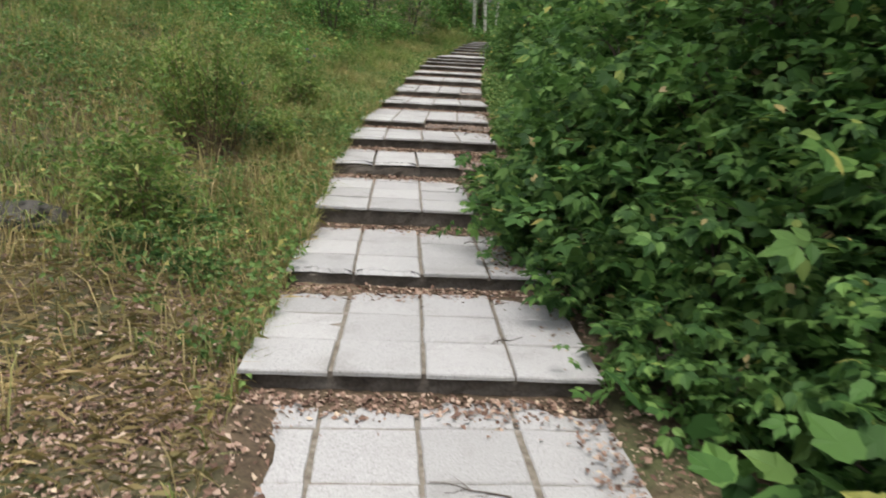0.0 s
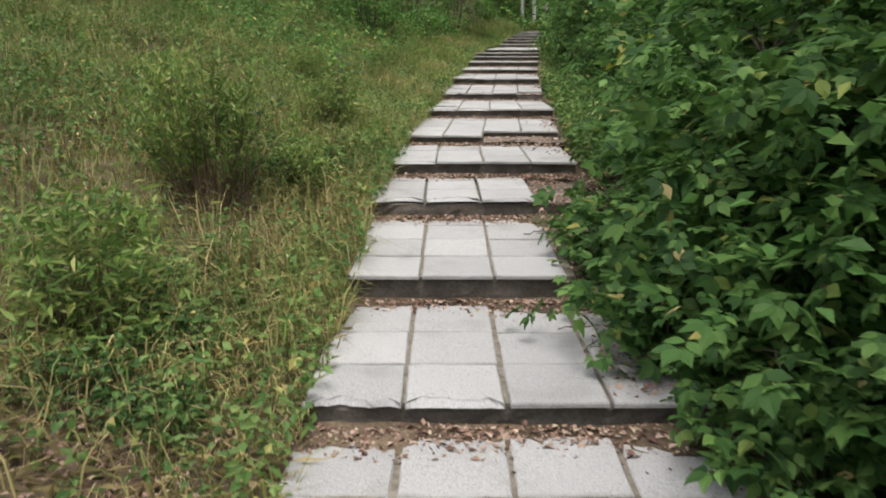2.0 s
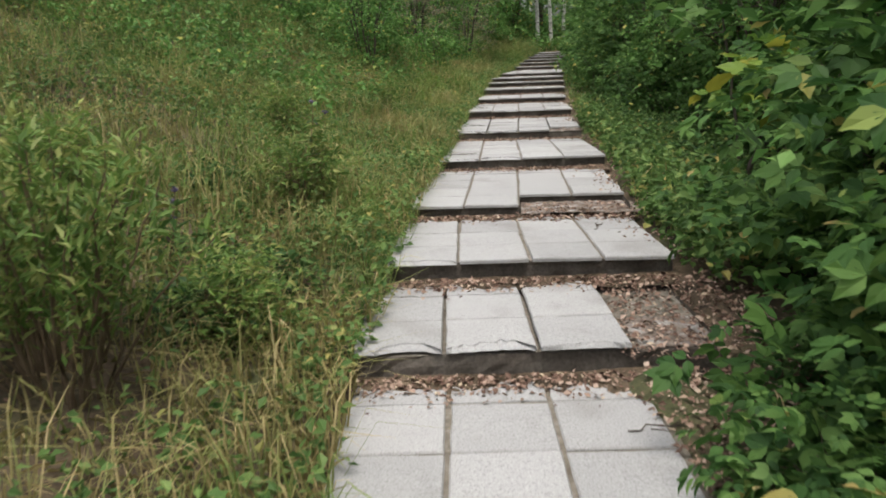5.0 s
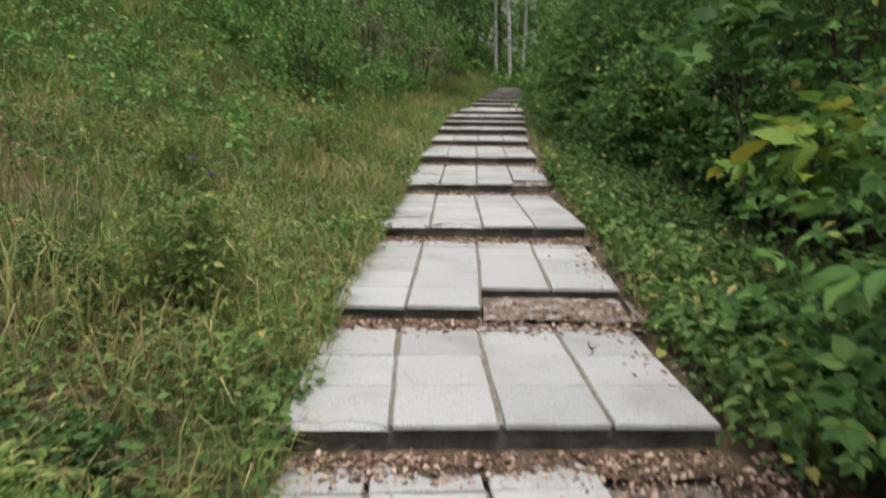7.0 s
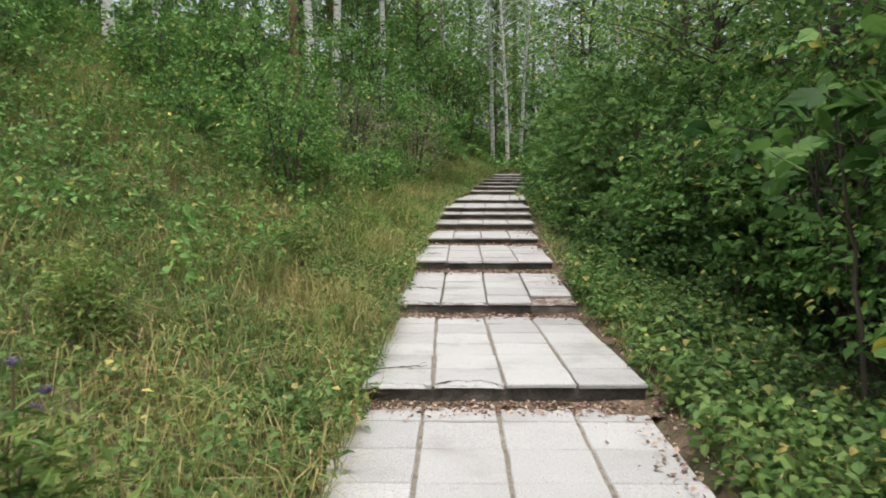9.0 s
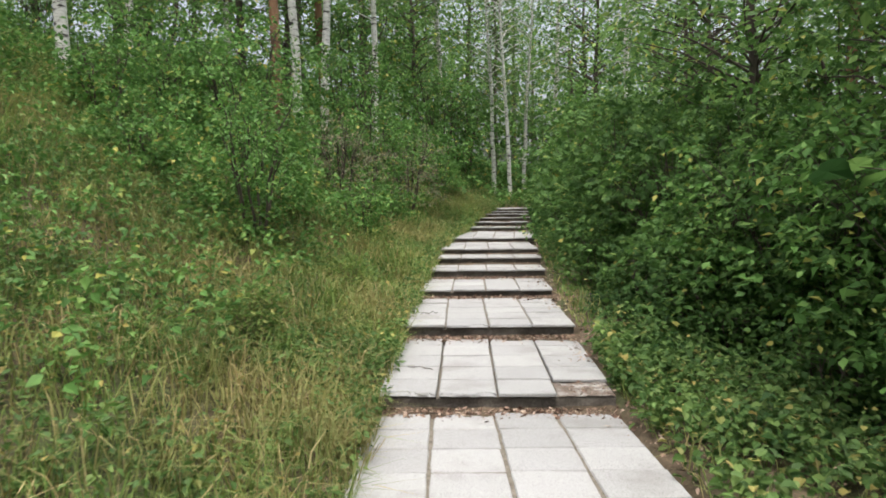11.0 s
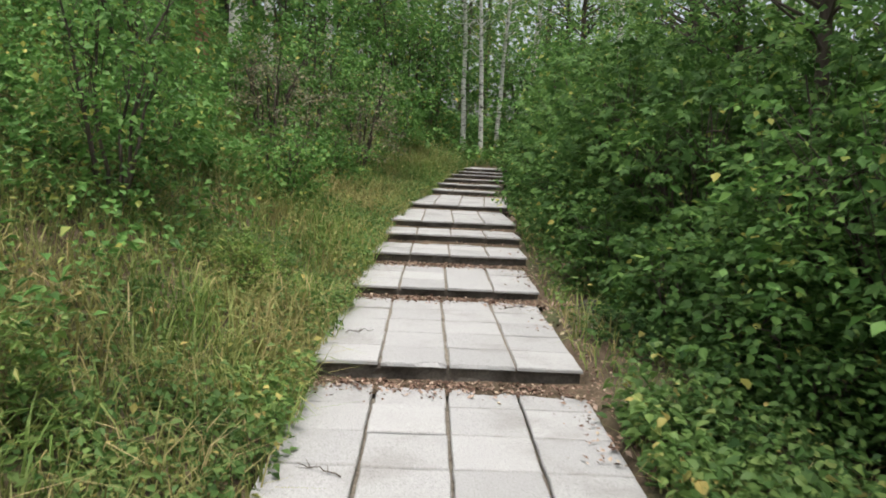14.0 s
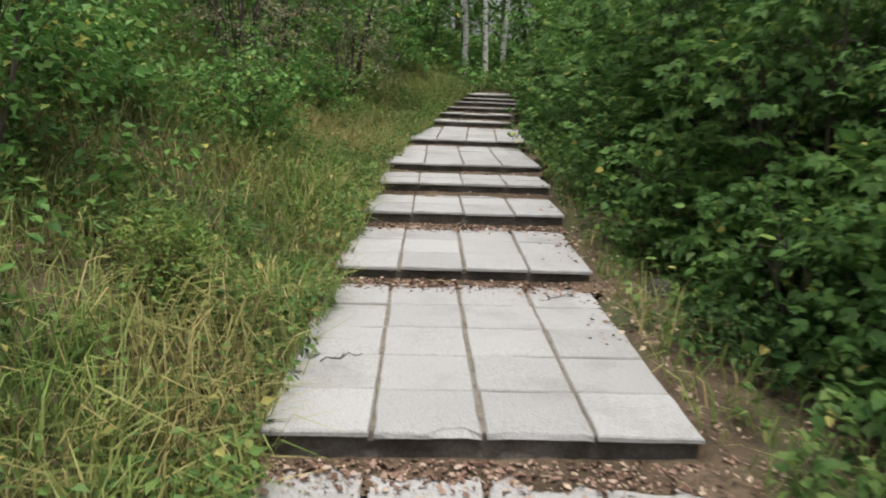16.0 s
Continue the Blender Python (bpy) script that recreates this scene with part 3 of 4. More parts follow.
wiry = make_fan_shrub(31, 0.95, 0.55, 46, 75, 0.055, M_SHRUB, M_TWIG, "wiry_shrub")
stand(wiry, [(-1.95, 6.95, 0, 1.25)], "wiry olive-green shrub with thin brown stems in the grass", "shrub", "wiry shrubs")
wiry_b = make_shrub(32, 0.66, 0.27, 150, 11, 0.07, LANCE, M_SHRUB, M_TWIG, 8, "tall_weed", 0.08, -0.4, 0.5)
stand(wiry_b, [(-1.78, 4.95, 0, 1.1), (-1.5, 7.6, 60, 0.75), (-2.9, 8.6, 120, 0.9), (-1.75, 9.7, 30, 1.0), (-2.6, 12.0, 200, 0.8), (-2.2, 15.3, 20, 0.8), (-1.9, 18.2, 160, 0.8)],
      "tall narrow-leaved green weed standing in grass", "weed", "tall weeds")

# birches, pines and dark trees
birch = make_tree(41, 13.0, 0.115, M_BIRCH, M_TREE, 0.30, 1.6, 170, 20, 0.09, "birch_tree", 0.02)
stand(birch, [(0.12, 33.6, 0, 0.68), (0.60, 33.0, 70, 0.62), (1.02, 33.8, 200, 0.62), (-7.1, 21.9, 120, 1.0), (-4.6, 30.5, 250, 1.1), (-5.2, 30.2, 20, 1.2), (-3.3, 31.5, 160, 0.9), (-8.6, 27.5, 310, 1.0), (-1.6, 38.0, 40, 1.0), (2.4, 38.5, 280, 1.0), (-11.5, 25.0, 200, 1.1),
              (-6.5, 36.0, 90, 1.1), (-3.5, 41.0, 10, 1.1), (4.2, 33.5, 130, 1.0), (-9.5, 38.0, 60, 1.2), (7.5, 30.0, 30, 1.1)],
      "white-barked birch with black marks and light crown", "birch", "birches")
dark = make_tree(43, 9.0, 0.12, M_BARK, M_TREE, 0.12, 2.2, 250, 19, 0.14, "broadleaf_tree", 0.03)
stand(dark, [(4.0, 5.2, 35, 0.75), (4.2, 8.4, 155, 0.8), (3.7, 11.2, 265, 0.7), (4.3, 13.3, 0, 0.8), (3.7, 17.0, 70, 0.75), (5.4, 18.5, 90, 0.9), (3.9, 24.0, 200, 0.8), (7.6, 15.5, 300, 1.0), (7.5, 21.5, 40, 1.0), (4.6, 28.5, 140, 0.9), (8.0, 26.5, 250, 1.1), (3.6, 36.0, 30, 1.0), (0.3, 41.0, 110, 1.0), (-2.6, 36.5, 210, 0.9), (-6.0, 32.5, 330, 0.9), (-10.0, 30.0, 75, 1.0),
             (-10.2, 26.5, 15, 0.8), (-15.5, 22.0, 190, 1.0), (7.0, 36.5, 260, 1.2), (-13.0, 33.0, 120, 1.2), (9.5, 9.5, 20, 1.0), (10.0, 19.0, 100, 1.1), (6.6, 5.0, 190, 0.9), (9.0, 2.0, 280, 1.0), (-8.0, 34.5, 61, 1.2), (-11.5, 35.5, 161, 1.3), (-4.6, 38.5, 281, 1.2), (-15.0, 29.0, 11, 1.3), (-0.8, 45.0, 91, 1.3), (-8.0, 43.0, 44, 1.2), (4.5, 45.0, 222, 1.2), (-16.0, 15.0, 300, 1.0)],
      "dark green broad-leaved tree in the wood", "tree", "woodland trees")
canopy = make_tree(45, 8.5, 0.10, M_BARK, M_TREE, 0.42, 2.3, 200, 20, 0.13, "broadleaf_tree", 0.02)
stand(canopy, [(3.3, 4.4, 0, 1.0), (3.3, 7.6, 90, 1.0), (3.5, 14.2, 200, 1.0), (3.5, 20.4, 300, 1.0), (4.9, 10.0, 140, 1.05)],
      "broad-leaved tree with a high shady crown", "tree", "woodland trees")
pine = make_tree(47, 15.0, 0.14, M_PINE, M_UNDER, 0.6, 1.8, 120, 18, 0.12, "pine_tree", 0.01)
stand(pine, [(-5.1, 33.5, 0, 1.0), (-4.7, 26.2, 90, 0.9), (6.2, 24.0, 180, 1.0), (4.7, 18.0, 40, 0.8)], "tall pine with a bare reddish-brown trunk", "pine", "pines")

# far wood that closes the view
def far_wood():
    r = np.random.default_rng(61)
    pieces, trunks = [], []
    for k in range(170):
        a = r.uniform(0, 2 * np.pi)
        d = r.uniform(46, 75)
        x, y = d * np.sin(a), 15 + d * np.cos(a)
        h = r.uniform(9, 15)
        z0 = float(ground_z(x, y))
        trunks.append(tube(np.array([(x, y, z0 - 0.5), (x, y, z0 + h * 0.5), (x, y, z0 + h)]), np.array([0.22, 0.16, 0.04]), 6))
        pts, d3 = spray_points(r, 60, (x, y, z0 + h * 0.52), (3.0, 3.0, h * 0.52), 0.3)
        pieces.append(crown(r, pts, np.arctan2(d3[:, 1], d3[:, 0]), 7, DIAMOND, 0.6, 0.7, 0.5))
    v, f = join(pieces)
    wood = tagged(new("far_wood", mesh_data("far_wood", v, f, M_TREE)), "dense green wood in the distance", "wood", kind="stuff")
    v, f = join(trunks)
    part("trunks", mesh_data("trunks", v, f, M_BARK), wood)


far_wood()


# ---- grass, weeds and litter ----
def edge_left(y):
    return np.interp(y, FRONT_Y, LEFT_X)


def on_slope(r, n, reach, power=1.6, lo=-1.0, hi=31):
    y = r.uniform(lo, hi, n)
    s = reach * r.random(n) ** power
    return edge_left(y) + 0.03 - s, y


def on_open(r, n, reach, lo, hi, power=1.3):
    y = r.uniform(lo, hi, n)
    return edge_left(y) + 4 * PITCH + 0.05 + reach * r.random(n) ** power, y


def bare(x, y):
    """How bare the ground is: a patch of trodden soil near the first steps."""
    return 0.8 * np.exp(-(((x + 1.25) / 0.75) ** 2 + ((y - 3.0) / 1.1) ** 2) * 1.2) + 0.9 * np.exp(-(((x + 0.75) / 0.4) ** 2 + ((y - 2.2) / 0.8) ** 2)) + 0.85 * np.exp(-(((x + 1.95) / 0.5) ** 2 + ((y - 6.85) / 0.5) ** 2))


def grass():
    r = np.random.default_rng(71)
    x1, y1 = on_slope(r, 185000, 8.5, 1.25)
    x2, y2 = on_open(r, 6000, 1.6, 9, 30)
    x3, y3 = r.uniform(-4, 5, 16000), r.uniform(30.9, 39, 16000)
    x, y = np.concatenate([x1, x2, x3]), np.concatenate([y1, y2, y3])
    keep = (r.random(len(x)) > bare(x, y) * 1.1) & (r.random(len(x)) < 0.55 + 0.45 * fbm(x, y, 1.3, 9) + 0.25)
    x, y = x[keep], y[keep]
    n = len(x)
    z = ground_z(x, y)
    h = (0.08 + 0.26 * r.random(n) ** 1.4) * (1 + 0.45 * fbm(x, y, 0.8, 2)) * np.interp(y, [3, 8], [0.8, 1.15])
    h *= np.clip((edge_left(y) - x) / 0.5 + 0.5, 0.5, 1) * (x < edge_left(y)) + 0.8 * (x >= edge_left(y))
    a = r.uniform(0, 2 * np.pi, n)
    lean = r.uniform(0.35, 1.7, n) * h
    dx, dy = np.cos(a) * lean, np.sin(a) * lean
    wv = r.uniform(0.0022, 0.0045, n) * (1 + 0.022 * y)
    px, py = -np.sin(a) * wv, np.cos(a) * wv
    v = np.stack([np.stack([x - px, y - py, z - 0.02], 1), np.stack([x + px, y + py, z - 0.02], 1),
                  np.stack([x + dx * 0.35 + px * 0.8, y + dy * 0.35 + py * 0.8, z + h * 0.68], 1), np.stack([x + dx * 0.35 - px * 0.8, y + dy * 0.35 - py * 0.8, z + h * 0.68], 1),
                  np.stack([x + dx, y + dy, z + h * r.uniform(0.45, 1.0, n)], 1)], 1).reshape(-1, 3)
    v = v.reshape(-1, 5, 3)
    dry = r.random(n) < np.interp(y, [2, 6, 10, 16], [0.62, 0.42, 0.2, 0.08]) * (1 + 0.7 * fbm(x, y, 0.7, 6))
    blade = np.array([(0, 1, 2), (0, 2, 3), (3, 2, 4)])
    for name, label, mat, some in (("grass", "long green grass on the slope", M_GRASS, ~dry), ("dry_grass", "dry straw-coloured grass among the green", M_DRY, dry)):
        m = int(some.sum())
        f = (blade[None] + (np.arange(m) * 5)[:, None, None]).reshape(-1, 3)
        tagged(new(name, mesh_data(name, v[some].reshape(-1, 3), f, mat)), label, "grass", kind="stuff")


def weeds(name, label, mat, x, y, r, per, size, height, template):
    n = len(x)
    z = ground_z(x, y)
    hh = height * r.uniform(0.4, 1.2, n)
    base = np.repeat(np.stack([x, y, z], 1), per, axis=0)
    up = r.random(n * per) ** 0.7
    ang = r.uniform(0, 2 * np.pi, n * per)
    rad = size * r.uniform(0.3, 1.1, n * per)
    pos = base + np.stack([np.cos(ang) * rad, np.sin(ang) * rad, np.repeat(hh, per) * up + 0.01], 1)
    v, f = place_leaves(template, pos, ang + r.normal(0, 0.5, n * per), r.normal(0.15, 0.4, n * per), size * r.uniform(0.6, 1.3, n * per), r.normal(0, 0.4, n * per), r)
    tagged(new(name, mesh_data(name, v, f, mat)), label, "weeds", kind="stuff")


def all_weeds():
    r = np.random.default_rng(81)
    x, y = on_slope(r, 30000, 7.5, 1.15)
    keep = (r.random(len(x)) > bare(x, y) * 1.2) & (r.random(len(x)) > np.interp(y, [2, 5, 9], [0.6, 0.4, 0.0])) & (fbm(x, y, 0.9, 5) + r.normal(0, 0.5, len(x)) > -0.25)
    weeds("ground_weeds", "low green broad-leaved weeds among the grass", M_WEED, x[keep], y[keep], r, 9, 0.05, 0.24, DIAMOND)
    x, y = on_open(r, 3200, 1.6, 8.5, 29)
    keep = fbm(x, y, 0.8, 3) + r.normal(0, 0.5, len(x)) - 0.9 * (y > 16.5) > -0.4
    weeds("edge_weeds", "leafy green weeds along the open edge of the steps", M_WEED, x[keep], y[keep], r, 11, 0.062, 0.34, OVAL)
    x, y = on_open(r, 1700, 5.0, 1, 30, 1.0)
    weeds("shade_weeds", "dark green undergrowth on the shaded floor", M_HERB, x + 0.5, y, r, 11, 0.085, 0.35, DIAMOND)
    x, y = r.uniform(-3, 4, 1500), r.uniform(30.9, 37, 1500)
    weeds("end_herbs", "green herbs beyond the last step", M_WEED, x, y, r, 10, 0.08, 0.35, DIAMOND)
    x, y = r.uniform(-22, 20, 7000), r.uniform(31, 62, 7000)
    weeds("far_herbs", "green undergrowth on the floor of the wood", M_UNDER, x, y, r, 9, 0.2, 0.6, DIAMOND)
    x, y = on_slope(r, 4200, 9, 0.8, 13, 34)
    weeds("tall_herbs", "taller green herbs at the wood's edge", M_UNDER, x - 1.0, y, r, 12, 0.08, 0.5, DIAMOND)


def litter():
    r = np.random.default_rng(91)
    xs, ys, zs = [], [], []
    for k, (y0, z0, xl, cols, riser, yaw) in enumerate(STEPS):
        if k == 0:
            continue
        zb = z0 - riser - 0.02
        n = 1300 if k < 13 else 140
        d = np.abs(r.normal(0, 0.11, n))
        x = r.uniform(xl - 0.1, xl + 4 * PITCH + 0.25, n)
        xs.append(x), ys.append(y0 - 0.02 - d + (x - xl) * math.tan(radians(yaw))), zs.append(np.full(n, zb + 0.004) + np.maximum(0, 0.012 - d * 0.1))
        m = 170 if k < 13 else 50
        y = r.uniform(y0 - 1.2, y0, m)
        x = xl + 4 * PITCH + r.normal(-0.02, 0.12, m)
        xs.append(x), ys.append(y), zs.append(np.maximum(ground_z(x, y), zb - 0.02) + 0.03)
    for x0, x1, ya, yb, n, zz in ((0.62, 1.0, 4.75, 5.9, 420, 0.085), (0.45, 0.75, 10.6, 12.0, 90, 0.535), (-0.17, 0.68, 10.1, 10.5, 420, 0.463), (0.17, 0.58, 14.9, 15.25, 50, 0.645), (-0.26, 0.03, 0.6, 3.1, 500, -0.10), (1.28, 1.75, 0.6, 3.15, 900, -0.10)):
        x, y = r.uniform(x0, x1, n), r.uniform(ya, yb, n)
        if ya < 1:
            x -= (y - 0.6) * 0.125
        xs.append(x), ys.append(y), zs.append(np.full(n, zz))
    x, y = r.uniform(0.3, 1.15, 3000), r.uniform(5.9, 8.6, 3000)
    deep = (y < 7.5) | (x > 0.75)
    xs.append(x), ys.append(y), zs.append(np.where(deep, ground_z(x, y) + 0.015, 0.334 - 0.025))
    first_patch = sum(len(q) for q in xs)
    n = 8500
    x, y = r.normal(-1.1, 0.62, n), r.normal(2.8, 0.95, n)
    ok = x < edge_left(y) + 0.15
    xs.append(x[ok]), ys.append(y[ok]), zs.append(ground_z(x[ok], y[ok]) + 0.015)
    last_patch = sum(len(q) for q in xs)
    x, y = on_open(r, 7500, 3.0, 1, 28, 1.7)
    xs.append(x), ys.append(y), zs.append(ground_z(x, y) + 0.015)
    x, y = on_slope(r, 3500, 6, 1.2)
    xs.append(x), ys.append(y), zs.append(ground_z(x, y) + 0.03)
    pos = np.stack([np.concatenate(xs), np.concatenate(ys), np.concatenate(zs)], 1)
    n = len(pos)
    pos[:, 2] += r.uniform(0, 0.008, n)
    big = 0.011 + 0.03 * r.random(n) ** 2
    big[first_patch:last_patch] = 0.010 + 0.032 * r.random(last_patch - first_patch) ** 2
    v, f = place_leaves(DIAMOND, pos, r.uniform(0, 6.3, n), r.normal(0, 0.3, n), big * 1.15, r.normal(0, 0.4, n), r)
    tagged(new("fallen_leaves", mesh_data("fallen_leaves", v, f, M_LITTER)), "dry brown fallen leaves along the risers", "leaves", kind="stuff")


def straw():
    """Flattened dry stalks over the trodden ground and between the weeds."""
    r = np.random.default_rng(95)
    x = np.concatenate([r.normal(-1.2, 0.7, 3800), r.uniform(-4.0, -0.5, 5200)])
    y = np.concatenate([r.normal(3.0, 1.1, 3800), r.uniform(2.5, 9.5, 5200)])
    ok = x < edge_left(y) + 0.05
    x, y = x[ok], y[ok]
    n = len(x)
    pos = np.stack([x, y, ground_z(x, y) + r.uniform(0.01, 0.05, n)], 1)
    v, f = place_leaves(STALK, pos, r.uniform(0, 6.3, n), r.normal(0.0, 0.22, n), r.uniform(0.05, 0.17, n), r.normal(0, 0.4, n), r)
    tagged(new("straw", mesh_data("straw", v, f, M_DRY)), "flattened dry straw on the trodden soil", "straw", kind="stuff")


grass()
all_weeds()
litter()
straw()


# ---- the steps ----
def slab_mesh(w, d, seed, chip=0.0):
    """A thin paving slab with worn, slightly uneven edges; chip: how far its front edge is broken back."""
    r = np.random.default_rng(seed)
    per, fine = 5, 16 if chip else 5
    t = np.linspace(0, 1, per, endpoint=False)
    bite = np.convolve(r.uniform(0, 1, fine + 4), np.ones(5) / 5, "valid") * 2 - 0.45
    tf = np.linspace(0, 1, fine, endpoint=False)
    front = np.stack([tf * w, np.clip(bite, 0, 1) * 1.7 * chip * np.clip(np.minimum(tf, 1 - tf) * 8 + 0.15, 0, 1)], 1)
    right = np.stack([np.full(per, w), t * d], 1)
    back = np.stack([w - t * w, np.full(per, d)], 1)
    left = np.stack([np.zeros(per), d - t * d], 1)
    rim = np.concatenate([front, right, back, left])
    rim = rim + r.normal(0, 0.0015, rim.shape)
    mid = np.array([w / 2, d / 2])
    n = len(rim)
    inner = mid + (rim - mid) * (1 - 0.028)
    dz = r.normal(0, 0.0012, n)
    top = np.column_stack([inner, dz])
    side = np.column_stack([rim, np.full(n, -0.007) + dz])
    low_rim = rim.copy()
    if chip:
        low_rim[:fine, 1] *= r.uniform(0.1, 0.5)
    low = np.column_stack([low_rim, np.full(n, -0.024)])
    v = np.concatenate([top, side, low, [(w / 2, d / 2, 0.0)]])
    f = []
    for i in range(n):
        j = (i + 1) % n
        f += [(3 * n, i, j), (i, n + i, n + j), (i, n + j, j), (n + i, 2 * n + i, 2 * n + j), (n + i, 2 * n + j, n + j)]
    return mesh_data("paving_slab", v, f, M_SLAB)


SLABS = [slab_mesh(0.411, 0.422, 100 + k) for k in range(8)]


def aligned(v, y0, xl, yaw):
    """Turns points laid out square to the walk so that they follow a step's own heading."""
    v = np.array(v, float)
    u, a = v[:, 0] - xl, v[:, 1] - y0
    v[:, 0], v[:, 1] = xl + u - a * math.tan(radians(yaw)), y0 + a + u * math.tan(radians(yaw))
    return v


def riser_body(y0, z0, y1, z1, xl, w, yaw, bed=-0.012, gone=None):
    """The cast step under its slabs: an uneven worn front face and a flat bed a little below the slabs."""
    r = np.random.default_rng(int(y0 * 100) + 900)
    n, m = 30, 5
    xs = np.linspace(xl + 0.01, xl + w - 0.01, n)
    back = np.zeros(n)
    if gone:
        # the front of the step has broken away from this width on
        i = int(np.searchsorted(xs, xl + gone))
        xs[i - 1], xs[i] = xl + gone - 0.012, xl + gone - 0.004
        back[i:] = 0.415
    v, f = [], []
    prof = [(0.0, -0.40), (0.0, -0.13), (0.004, -0.09), (0.006, -0.05), (0.014, min(-0.020, bed)), (0.45, bed), (1.0, bed)]
    for k, (py, pz) in enumerate(prof):
        for x, cut in zip(xs, back):
            if k < 5:
                v.append((x, y0 + 0.03 + cut + py + r.normal(0, 0.004), z0 + pz + (r.normal(0, 0.003) if k < 4 else 0)))
            else:
                v.append((x, y0 + py * (y1 - y0), z0 + (z1 - z0) * py + pz))
    for k in range(len(prof) - 1):
        for i in range(n - 1):
            a = k * n + i
            f.append((a, a + 1, a + n + 1, a + n))
    b = len(v)
    # cheeks and back
    for x in (xs[0], xs[-1]):
        v += [(x, y0 + 0.022, z0 - 0.4), (x, y1, z0 - 0.4), (x, y1, z1 - 0.02), (x, y0 + 0.036, z0 - 0.020)]
    f += [(b, b + 3, b + 2, b + 1), (b + 4, b + 5, b + 6, b + 7), (b + 1, b + 2, b + 6, b + 5)]
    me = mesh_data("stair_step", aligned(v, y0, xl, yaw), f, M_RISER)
    me.materials.append(M_JOINT)
    for p in me.polygons[4 * (n - 1):6 * (n - 1)]:
        p.material_index = 1
    return me


def soil_wedge(y0, y1, z1, xl, w, seed, slope, yaw):
    """Soil washed on to the back of a tread, with a ragged front edge."""
    r = np.random.default_rng(seed)
    n, m = 44, 9
    depth = 0.24
    xs, ts = np.linspace(xl - 0.02, xl + w + 0.1, n), np.linspace(0, 1, m)
    X, T = np.meshgrid(xs, ts)
    edge = 0.62 + 0.28 * fbm(X, X * 0 + seed, 2.7, seed) + 0.2 * fbm(X, X * 0, 11, seed) + 0.5 * np.clip((X - xl - w + 0.30) / 0.3, 0, 1)
    Z = z1 - slope * depth * T + 0.022 * (edge - T) + 0.0022 * r.normal(0, 1, X.shape)
    Z = np.maximum(Z, z1 - slope * depth * T - 0.03)
    Y = y1 + 0.02 - depth * T
    i = (np.arange(m - 1)[:, None] * n + np.arange(n - 1)[None]).ravel()
    return mesh_data("soil", aligned(np.stack([X.ravel(), Y.ravel(), Z.ravel()], 1), y0, xl, yaw), np.stack([i, i + n, i + n + 1, i + 1], 1), M_SOIL, True)


def bedding(x0, y0, z, w, d, seed, xl, yaw, yf):
    """Rough broken mortar left where a slab is gone."""
    r = np.random.default_rng(seed)
    n, m = 26, 16
    X, Y = np.meshgrid(np.linspace(x0, x0 + w, n), np.linspace(y0, y0 + d, m))
    Z = z + 0.005 * fbm(X, Y, 5, seed) + r.normal(0, 0.003, X.shape)
    i = (np.arange(m - 1)[:, None] * n + np.arange(n - 1)[None]).ravel()
    return mesh_data("mortar_bed", aligned(np.stack([X.ravel(), Y.ravel(), Z.ravel()], 1), yf, xl, yaw), np.stack([i, i + 1, i + n + 1, i + n], 1), M_MORTAR, True)


